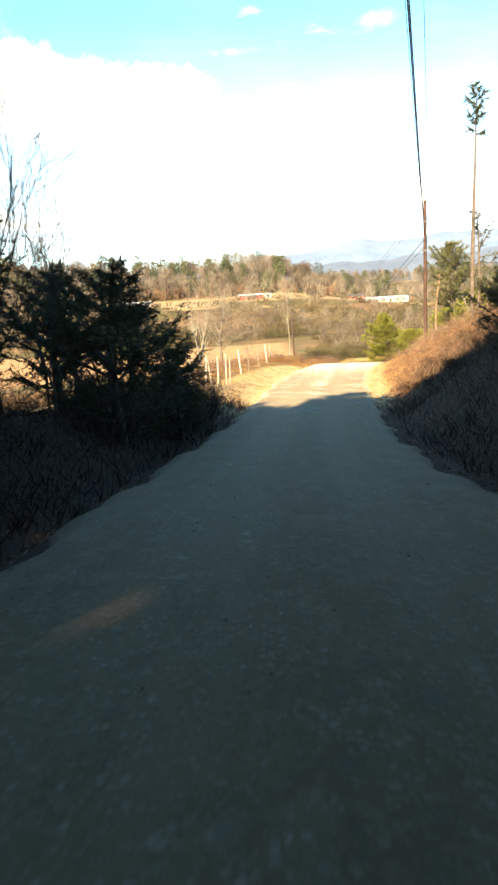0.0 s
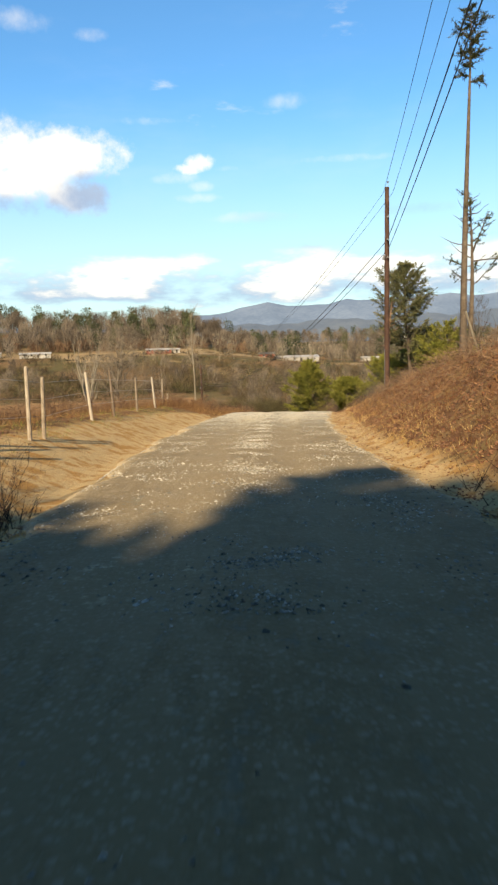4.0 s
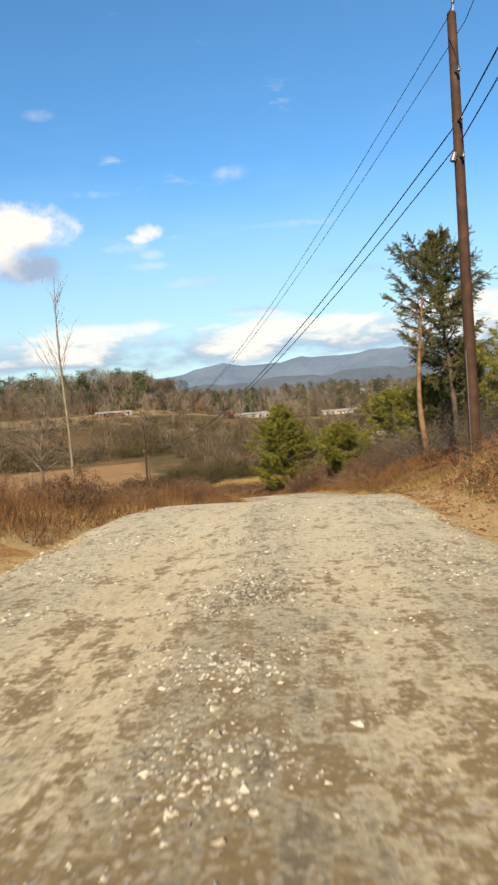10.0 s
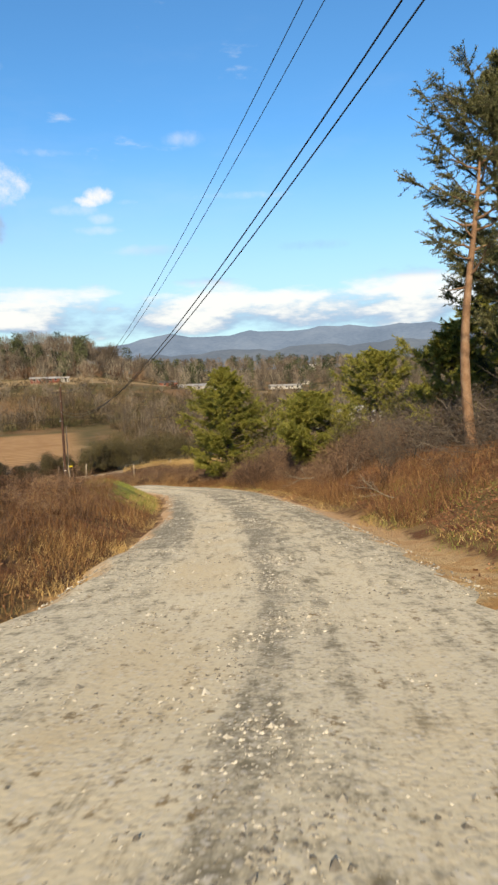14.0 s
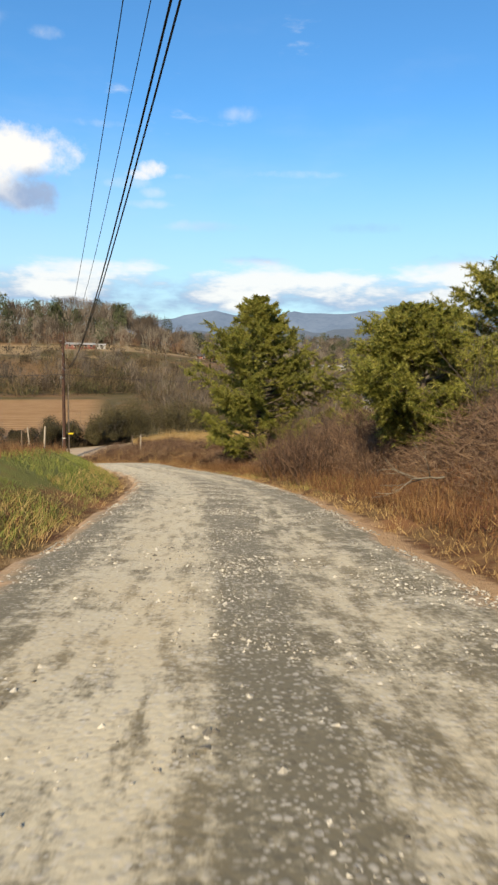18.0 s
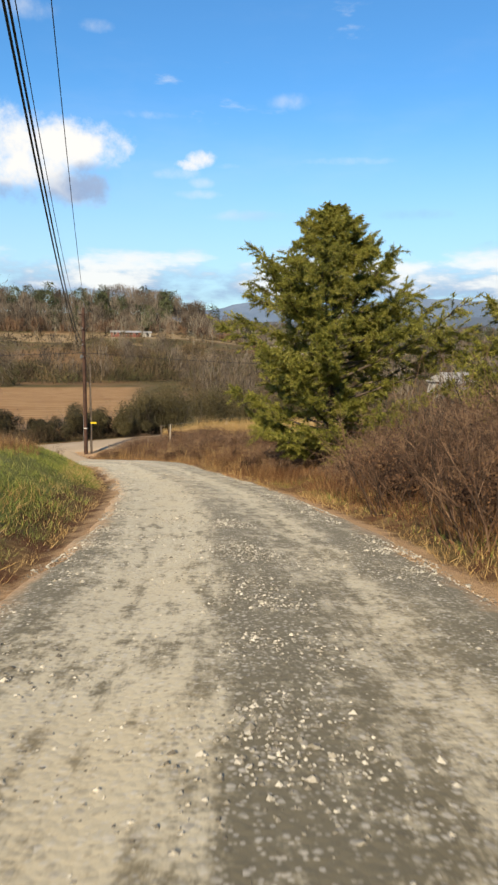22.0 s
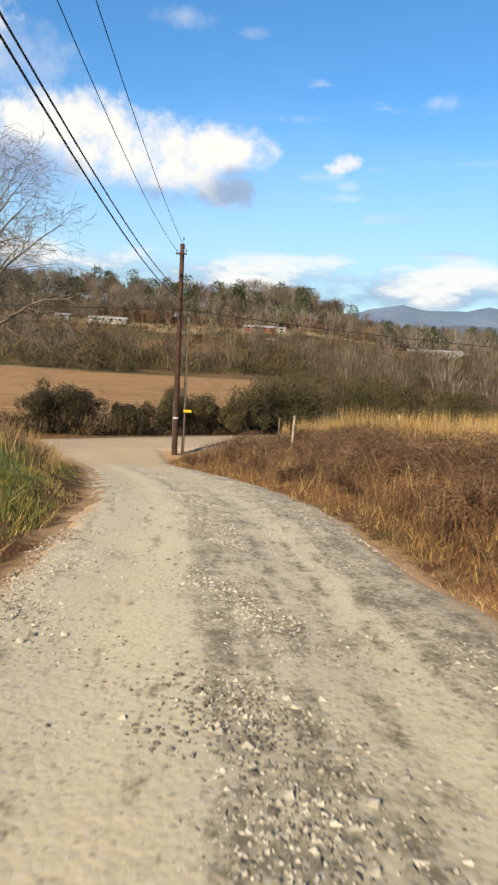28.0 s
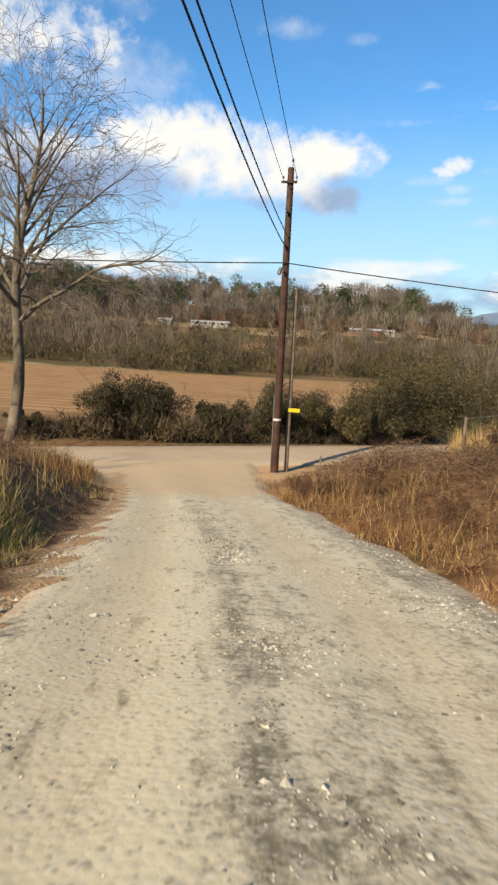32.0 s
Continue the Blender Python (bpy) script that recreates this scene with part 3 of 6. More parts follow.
def gravel_material(name, dark, light, warm):
    """Crushed stone packed into wheel tracks; the strip's first coordinate runs across it, the second along it, in metres."""
    m = bpy.data.materials.new(name)
    m.use_nodes = True
    nt = m.node_tree
    bs = nt.nodes["Principled BSDF"]
    uv = nt.nodes.new("ShaderNodeUVMap")
    uv.uv_map = "strip"
    co = uv.outputs[0]
    sp = nt.nodes.new("ShaderNodeSeparateXYZ")
    link(nt, co, sp.inputs[0])

    def stretched(along):
        mp = nt.nodes.new("ShaderNodeMapping")
        mp.inputs["Scale"].default_value = (1.0, along, 1.0)
        link(nt, co, mp.inputs[0])
        return mp.outputs[0]

    def stops(n, width):
        return op(nt, "MULTIPLY", op(nt, "SUBTRACT", n.outputs["Fac"], 0.5), width)

    long_n, patch = fbm(nt, stretched(0.14), 1.5, 5, 0.6), fbm(nt, co, 0.55, 6, 0.65)
    blot, clod, grit = fbm(nt, co, 3.2, 4, 0.6), fbm(nt, co, 11.0, 5, 0.7), fbm(nt, co, 34.0, 3, 0.7)
    wob = op(nt, "ADD", sp.outputs["X"], op(nt, "ADD", stops(long_n, 0.5), stops(blot, 0.25)))

    def band(c, w):
        q = op(nt, "DIVIDE", op(nt, "ABSOLUTE", op(nt, "SUBTRACT", wob, c)), w)
        return op(nt, "SUBTRACT", 1.0, smooth(nt, q, 0.35, 1.0))

    def window(lo0, lo1, hi0, hi1):
        return op(nt, "MULTIPLY", smooth(nt, sp.outputs["Y"], lo0, lo1), op(nt, "SUBTRACT", 1.0, smooth(nt, sp.outputs["Y"], hi0, hi1)))

    streak = fbm(nt, stretched(0.22), 5.5, 4, 0.65)
    late = smooth(nt, sp.outputs["Y"], 78, 92)
    track = op(nt, "MAXIMUM", band(-0.82, 0.72), op(nt, "MULTIPLY", band(0.85, 0.5), op(nt, "ADD", 0.55, op(nt, "MULTIPLY", late, -0.25))))
    f = op(nt, "ADD", op(nt, "ADD", stops(patch, 0.35), stops(streak, 1.0)), op(nt, "ADD", stops(blot, 0.8), op(nt, "ADD", stops(clod, 1.05), stops(grit, 0.5))))
    f = op(nt, "ADD", f, op(nt, "MULTIPLY", op(nt, "MULTIPLY", track, smooth(nt, streak.outputs["Fac"], 0.3, 0.6)), 0.3))
    # bare grey ballast: the middle strip from the crest to the bend, the right side further on, the edges of the bend
    wide = op(nt, "MULTIPLY", band(0.12, 0.37), op(nt, "MULTIPLY", window(56, 66, 88, 106), 0.7))
    strip = op(nt, "MAXIMUM", wide, op(nt, "MULTIPLY", band(-0.05, 0.2), op(nt, "MULTIPLY", smooth(nt, sp.outputs["Y"], 38, 50), 0.6)))
    side = op(nt, "MULTIPLY", op(nt, "MAXIMUM", band(1.5, 0.6), op(nt, "MULTIPLY", band(0.45, 0.5), 0.45)), op(nt, "MULTIPLY", window(68, 82, 102, 112), 0.75))
    rim = op(nt, "MULTIPLY", smooth(nt, wob, 1.55, 1.85), smooth(nt, sp.outputs["Y"], 98, 106))
    left_rim = op(nt, "MULTIPLY", op(nt, "SUBTRACT", 1.0, smooth(nt, wob, -1.75, -1.4)), window(58, 64, 80, 90))
    loose = op(nt, "MULTIPLY", op(nt, "MAXIMUM", op(nt, "MAXIMUM", strip, side), op(nt, "MAXIMUM", op(nt, "MULTIPLY", rim, 0.85), op(nt, "MULTIPLY", left_rim, 0.8))), op(nt, "SUBTRACT", 1.0, smooth(nt, sp.outputs["Y"], 112, 124)))
    f = op(nt, "SUBTRACT", f, op(nt, "MULTIPLY", loose, 0.24))
    f = op(nt, "ADD", f, op(nt, "MULTIPLY", window(34, 42, 54, 62), 0.12))
    # damp darker gravel through the bend
    damp = op(nt, "MULTIPLY", window(56, 66, 78, 90), op(nt, "SUBTRACT", 1.0, op(nt, "MULTIPLY", band(-0.82, 0.72), 0.85)))
    f = op(nt, "SUBTRACT", f, op(nt, "MULTIPLY", damp, 0.09))
    f = op(nt, "ADD", f, op(nt, "MULTIPLY", smooth(nt, sp.outputs["Y"], 80, 92), 0.15))
    base = blend(nt, smooth(nt, f, -0.24, 0.26), dark, light)
    base = blend(nt, op(nt, "MULTIPLY", loose, 0.28), base, (0.31, 0.29, 0.225))
    early = op(nt, "SUBTRACT", 1.0, smooth(nt, sp.outputs["Y"], 62, 82))
    base = blend(nt, op(nt, "MULTIPLY", op(nt, "MULTIPLY", track, op(nt, "ADD", 0.3, op(nt, "MULTIPLY", early, 0.7))), op(nt, "MULTIPLY", smooth(nt, patch.outputs["Fac"], 0.35, 0.7), 0.7)), base, warm)
    tan_w = op(nt, "MULTIPLY", smooth(nt, sp.outputs["Y"], 103, 112), op(nt, "MULTIPLY", op(nt, "MAXIMUM", band(-1.0, 0.5), band(0.95, 0.5)), 0.6))
    base = blend(nt, tan_w, base, (0.66, 0.54, 0.36))
    # brown clay shows through in ever fewer patches down the lane
    mottle = op(nt, "ADD", stops(streak, 1.3), op(nt, "ADD", stops(blot, 1.0), stops(clod, 1.2)))
    thin_out = op(nt, "ADD", op(nt, "MULTIPLY", smooth(nt, sp.outputs["Y"], 27, 47), 0.5), op(nt, "MULTIPLY", smooth(nt, sp.outputs["Y"], 52, 72), 0.3))
    brown = smooth(nt, op(nt, "ADD", mottle, op(nt, "SUBTRACT", 0.25, thin_out)), -0.12, 0.14)
    base = blend(nt, op(nt, "MULTIPLY", brown, 0.88), base, (0.245, 0.165, 0.07))

    def chips(scale, lo, hi, amount, colour, pick):
        vor = nt.nodes.new("ShaderNodeTexVoronoi")
        vor.inputs["Scale"].default_value = scale
        link(nt, co, vor.inputs["Vector"])
        cells = nt.nodes.new("ShaderNodeSeparateXYZ")
        link(nt, vor.outputs["Color"], cells.inputs[0])
        core = op(nt, "SUBTRACT", 1.0, smooth(nt, op(nt, "ADD", vor.outputs["Distance"], stops(grit, 0.7)), 0.25, 0.55))
        on = op(nt, "MULTIPLY", core, smooth(nt, cells.outputs[pick], lo, hi))
        return op(nt, "MULTIPLY", on, amount), colour, vor.outputs["Distance"]

    heap = smooth(nt, op(nt, "ADD", blot.outputs["Fac"], op(nt, "MULTIPLY", loose, 0.1)), 0.4, 0.6)
    for scale, lo, hi, amount, colour, pick in ((24.0, 0.72, 0.78, 0.65, (0.84, 0.79, 0.68), "X"), (42.0, 0.6, 0.7, 0.7, (0.76, 0.71, 0.6), "Y"), (34.0, 0.8, 0.9, 0.42, (0.11, 0.095, 0.07), "X"), (24.0, 0.86, 0.9, 0.4, (0.14, 0.12, 0.09), "Z")):
        on, colour, dist = chips(scale, lo, hi, amount, colour, pick)
        base = blend(nt, op(nt, "MULTIPLY", on, op(nt, "MULTIPLY", op(nt, "ADD", 0.35, op(nt, "MULTIPLY", heap, 0.65)), op(nt, "ADD", 0.3, op(nt, "MULTIPLY", smooth(nt, sp.outputs["Y"], 30, 46), 0.7)))), base, colour)
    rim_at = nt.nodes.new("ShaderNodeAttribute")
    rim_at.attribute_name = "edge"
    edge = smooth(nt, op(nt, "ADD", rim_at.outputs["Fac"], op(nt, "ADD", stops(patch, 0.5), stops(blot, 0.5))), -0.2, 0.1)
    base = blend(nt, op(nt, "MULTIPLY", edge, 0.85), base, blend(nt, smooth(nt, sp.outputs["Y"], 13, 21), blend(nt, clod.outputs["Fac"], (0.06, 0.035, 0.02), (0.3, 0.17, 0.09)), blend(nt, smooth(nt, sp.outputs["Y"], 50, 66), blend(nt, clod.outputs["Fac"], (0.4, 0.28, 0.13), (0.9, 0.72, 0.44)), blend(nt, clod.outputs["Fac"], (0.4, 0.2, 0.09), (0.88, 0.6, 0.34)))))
    apron = smooth(nt, op(nt, "ADD", sp.outputs["Y"], stops(patch, 5.0)), 119, 124)
    base = blend(nt, op(nt, "MULTIPLY", apron, 0.85), base, blend(nt, clod.outputs["Fac"], (0.5, 0.33, 0.18), (0.82, 0.63, 0.4)))
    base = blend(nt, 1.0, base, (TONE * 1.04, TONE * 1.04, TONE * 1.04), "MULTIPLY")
    link(nt, base, bs.inputs["Base Color"])
    bs.inputs["Roughness"].default_value, bs.inputs["Specular IOR Level"].default_value = 0.95, 0.12
    bs.inputs["Sheen Weight"].default_value, bs.inputs["Sheen Roughness"].default_value = 0.03, 0.5
    b = nt.nodes.new("ShaderNodeBump")
    b.inputs["Strength"].default_value, b.inputs["Distance"].default_value = 0.3, 0.012
    link(nt, op(nt, "ADD", op(nt, "MULTIPLY", clod.outputs["Fac"], 1.5), op(nt, "SUBTRACT", 1.0, dist)), b.inputs["Height"])
    link(nt, b.outputs[0], bs.inputs["Normal"])
    return m


# crown and ruts of the gravel bed across its width
def bed_z(d, y):
    q = d - crown_at(y)
    rut = np.exp(-((q + 0.85) / 0.36) ** 2) + np.exp(-((q - 0.8) / 0.36) ** 2)
    return 0.06 - 0.02 * (q / HALF) ** 2 - 0.035 * rut - 0.25 * step(np.maximum(d - edge_r(y), -d - edge_l(y)), -0.05, 0.35)


ACROSS = np.linspace(-1, 1, 29)
ry = np.arange(-58, 132.6, 0.4)
tang = np.stack([np.gradient(road_x(ry), ry), np.ones_like(ry)], -1)
tang /= np.linalg.norm(tang, axis=1, keepdims=True)
norm = np.stack([tang[:, 1], -tang[:, 0]], -1)
run = np.concatenate([[0], np.cumsum(np.hypot(np.diff(road_x(ry)), np.diff(ry)))])
flare = 1 + 0.7 * step(ry, 121, 132.6)
V, UV, EDGE = [], [], []
for i, y in enumerate(ry):
    flat = np.where(ACROSS < 0, ACROSS * (edge_l(y) + 0.35), ACROSS * (edge_r(y) + 0.35))
    worn = 1 + 0.04 * math.sin(y * 1.3) + 0.03 * math.sin(y * 2.9 + 1)
    off = flat * np.where(np.abs(ACROSS) > 0.8, worn, 1.0) * flare[i]
    px, py = road_x(y) + norm[i, 0] * off, y + norm[i, 1] * off
    V.append(np.stack([px, py, road_z(y) + bed_z(flat, y) + 0.012 * ripple(px, py, 0.6, 0.3)], -1))
    UV.append(np.stack([off / flare[i] - crown_at(y), np.full_like(off, y)], -1))
    EDGE.append(np.maximum(flat - edge_r(y), -flat - edge_l(y)))
k = len(ACROSS)
idx = np.arange(len(ry) * k).reshape(len(ry), k)
quads = np.stack([idx[:-1, :-1], idx[:-1, 1:], idx[1:, 1:], idx[1:, :-1]], -1).reshape(-1, 4)
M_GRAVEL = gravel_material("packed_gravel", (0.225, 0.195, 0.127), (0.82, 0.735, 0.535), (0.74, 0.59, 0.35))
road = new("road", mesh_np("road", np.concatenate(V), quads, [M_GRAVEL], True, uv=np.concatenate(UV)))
att = road.data.attributes.new("edge", "FLOAT", "POINT")
att.data.foreach_set("value", np.concatenate(EDGE).astype(np.float32))
tagged(road, "pale packed gravel lane with grey loose centre strip", "road", kind="structure")

# the paved lane that it meets
al = np.arange(-120, 121, 1.0)
cw = np.array([-2.9, -2.6, -1.3, 0, 1.3, 2.6, 2.9])
V, UV = [], []
for a in al:
    px, py = CROSS_P[0] + CROSS_D[0] * a + CROSS_N[0] * cw, CROSS_P[1] + CROSS_D[1] * a + CROSS_N[1] * cw
    z = land(px, py) + np.array([-0.1, 0.05, 0.07, 0.08, 0.07, 0.05, -0.1])
    V.append(np.stack([px, py, z], -1))
    UV.append(np.stack([cw, np.full_like(cw, a)], -1))
k = len(cw)
idx = np.arange(len(al) * k).reshape(len(al), k)
quads = np.stack([idx[:-1, :-1], idx[:-1, 1:], idx[1:, 1:], idx[1:, :-1]], -1).reshape(-1, 4)
M_LANE = material("worn_grey_asphalt", [(0.48, 0.37, 0.25), (0.6, 0.47, 0.33), (0.7, 0.57, 0.42)], 0.8, 30.0, 0.9, 0.3, 0.01)
lane = new("cross_road", mesh_np("cross_road", np.concatenate(V), quads, [M_LANE], True, uv=np.concatenate(UV)))
tagged(lane, "worn pale grey asphalt lane crossing the valley foot", "road", kind="structure")


# ---- far ridges ----
def ridge(name, dist, az0, az1, tops, mat, seed, label):
    az = np.linspace(az0, az1, 160)
    el = np.interp(az, [p[0] for p in tops], [p[1] for p in tops])
    rg = np.random.default_rng(seed)
    wave = sum(a * np.sin(az * f + rg.uniform(0, 6)) for a, f in ((0.13, 0.9), (0.06, 2.1), (0.04, 4.7), (0.02, 9.3)))
    top_z = dist * np.tan(np.radians(np.maximum(el + wave, 0.1)))
    rows = []
    for s in np.linspace(0, 1, 9):
        rr = dist * (1 - 0.16 * (1 - s))
        z = -15 + (top_z + 15) * s ** 0.8 + (8 * np.sin(az * 3.1 + s * 9) * s * (1 - s) * 4)
        rows.append(np.stack([15 + rr * np.sin(np.radians(az)), 60 + rr * np.cos(np.radians(az)), z], -1))
    rows.append(rows[-1].copy())
    rows.append(rows[-1] + np.array([0, 300.0, 0]) - np.stack([0 * az, 0 * az, top_z + 20], -1))
    n = len(az)
    idx = np.arange(len(rows) * n).reshape(len(rows), n)
    q = np.stack([idx[:-1, :-1], idx[:-1, 1:], idx[1:, 1:], idx[1:, :-1]], -1)
    q = np.delete(q, 8, axis=0).reshape(-1, 4)
    ob = new(name, mesh_np(name, np.concatenate(rows), q, [mat], True))
    return tagged(ob, label, "mountain ridge", kind="structure")


ridge("backdrop", 3600, -60, 70, [(-60, 1.6), (-20, 1.4), (0, 2.0), (4, 2.6), (8, 3.2), (13, 3.1), (18, 3.4), (26, 3.5), (34, 3.2), (70, 2.4)], M_RIDGE, 3, "wooded mountain ridge with distance haze painted into its blue")
ridge("backdrop", 2300, -60, 70, [(-60, 1.2), (-20, 1.0), (0, 1.2), (10, 1.7), (20, 2.0), (30, 2.2), (70, 2.0)], M_RIDGE2, 8, "lower wooded ridge before the mountains, painted grey-blue as if hazed")

# ---- poles and wires ----
def utility_pole(place, height, lean=(0, 0), arm=True):
    """A creosoted pole with pins, insulators, a service box and a number band."""
    p = thing("utility_pole", place, "dark creosoted wooden utility pole with small insulators", "utility pole", "utility poles")
    p.rotation_euler = (radians(lean[0]), radians(lean[1]), 0)
    bm = lathe([(0.175, -0.4), (0.17, 0.0), (0.165, 1.2), (0.15, height * 0.5), (0.125, height - 0.05), (0.11, height)], 14)
    for f in bm.faces:
        f.smooth = len(f.verts) == 4
    part("pole", bm, M_POLE, p)
    part("top_pin", lathe([(0.012, 0), (0.012, 0.22), (0.045, 0.24), (0.055, 0.3), (0.03, 0.34)], 8), M_METAL, p, "grey metal top pin", pose(0.06, 0, height))
    if arm:
        part("cross_arm", box(0.62, 0.09, 0.09, 0.01), M_POLE, p, "", pose(-0.02, -0.16, height - 0.62))
    for s in (-0.26, 0.26) if arm else ():
        part("insulator", lathe([(0.012, 0), (0.012, 0.08), (0.04, 0.09), (0.045, 0.14), (0.025, 0.18)], 8), M_METAL, p, "grey pin insulator", pose(s, -0.16, height - 0.53))
    for k, z in enumerate((1.7, 3.0, 4.0)):
        b = part("bracket", box(0.05, 0.26, 0.07, 0.008), M_METAL, p, "grey metal bracket", pose(-0.05, -0.2, height - z))
        part("spool", lathe([(0.02, -0.07), (0.05, -0.06), (0.03, 0.0), (0.05, 0.06), (0.02, 0.07)], 8), M_METAL, b, "", pose(0, -0.13, 0.03))
    c = part("service_box", lathe([(0.05, 0), (0.085, 0.02), (0.085, 0.24), (0.06, 0.28), (0.02, 0.3)], 10), M_METAL, p, "small dark grey service can", pose(-0.26, -0.1, height - 4.1, 0, 20, 0))
    part("strap", box(0.3, 0.04, 0.03, 0.004), M_METAL, c, "", pose(0.14, 0, 0.12))
    if arm:
        part("band", lathe([(0.172, 0), (0.172, 0.09)], 14), M_WHITE, p, "pale tag band", pose(0, 0, 2.05))
    part("ground_strip", box(0.03, 0.02, 3.0, 0.004), M_METAL, p, "", pose(-0.16, -0.06, 0.1))
    return p


P1, P2, P0 = (19.55, 52.6), (12.6, 132.6), (-0.6, -27.0)
POLES = [(P0, 12.0), (P1, 12.0), (P2, 12.0)]
Z1, Z2, Z0 = land_at(*P1), -14.2, land_at(*P0)
utility_pole((*P1, Z1), 9.97 - Z1, arm=False)
utility_pole((*P2, Z2), 12.0)
utility_pole((*P0, Z0), 12.5)


def wire(a, b, sag, radius, label, name="overhead_wire"):
    n = 40
    t = np.linspace(0, 1, n)
    pts = np.stack([a[i] + (b[i] - a[i]) * t for i in range(3)], -1)
    pts[:, 2] -= sag * 4 * t * (1 - t)
    ang = np.arange(5) * 2 * np.pi / 5
    flat = np.array([b[1] - a[1], a[0] - b[0], 0.0]) / math.hypot(b[0] - a[0], b[1] - a[1])
    ring = flat[None] * np.cos(ang)[:, None] + np.array([[0, 0, 1.0]]) * np.sin(ang)[:, None]
    v = (pts[:, None] + radius * ring[None]).reshape(-1, 3)
    i, k = np.meshgrid(np.arange(n - 1), np.arange(5), indexing="ij")
    f = np.stack([i * 5 + k, i * 5 + (k + 1) % 5, (i + 1) * 5 + (k + 1) % 5, (i + 1) * 5 + k], -1).reshape(-1, 4)
    return tagged(new(name, mesh_np(name, v, f, [M_WIRE], True)), label, "overhead wire", "overhead wires")


T1, T2, T0 = 9.97, -2.2, Z0 + 12.5
for dx, z1, z2, z0, rad, sag in ((-0.05, T1 - 3.0, T2 - 3.0, T0 - 2.6, 0.02, 3.4), (0.02, T1 - 3.5, T2 - 2.6, T0 - 3.2, 0.018, 3.3), (-0.28, T1 - 0.35, T2 - 0.4, T0 - 0.3, 0.011, 3.6), (0.28, T1 - 0.35, T2 - 0.4, T0 - 0.3, 0.011, 3.2)):
    lab = "black insulated service cable sagging between poles" if rad > 0.015 else "thin grey power line between poles"
    wire((P1[0] + dx, P1[1] - 0.2, z1), (P2[0] + dx, P2[1] - 0.2, z2), sag, rad, lab)
    wire((P0[0] + dx, P0[1], z0), (P1[0] + dx, P1[1] - 0.2, z1), sag * 0.45, rad, lab)
# the cable along the paved lane
LPOLE, RPOLE = (P2[0] - 46, P2[1] - 11), (P2[0] + 48, P2[1] + 18)
wire((P2[0], P2[1] - 0.2, -5.85), (LPOLE[0], LPOLE[1], -5.4), 0.7, 0.024, "thick black cable along the paved lane")
wire((P2[0], P2[1] - 0.2, -5.85), (RPOLE[0], RPOLE[1], -6.6), 0.8, 0.022, "thick black cable along the paved lane")
for q, top_z in ((LPOLE, -4.6), (RPOLE, -5.8)):
    g = land_at(*q)
    utility_pole((*q, g), top_z - g + 1.0)
# a slim grey stub pole with a yellow plate
stub = thing("stub_pole", (13.0, 133.2, land_at(13.0, 133.2) - 0.05), "slim weathered grey stub pole with yellow plate", "pole")
part("pole", lathe([(0.09, 0), (0.085, 3), (0.07, 7.6)], 10), M_WOODGREY, stub)
part("plate", box(0.5, 0.03, 0.16, 0.004), M_YELLOW, stub, "small yellow marker plate", pose(0.2, -0.12, 2.6))
part("plate_bracket", box(0.06, 0.1, 0.05), M_METAL, stub, "", pose(0, -0.08, 2.62))


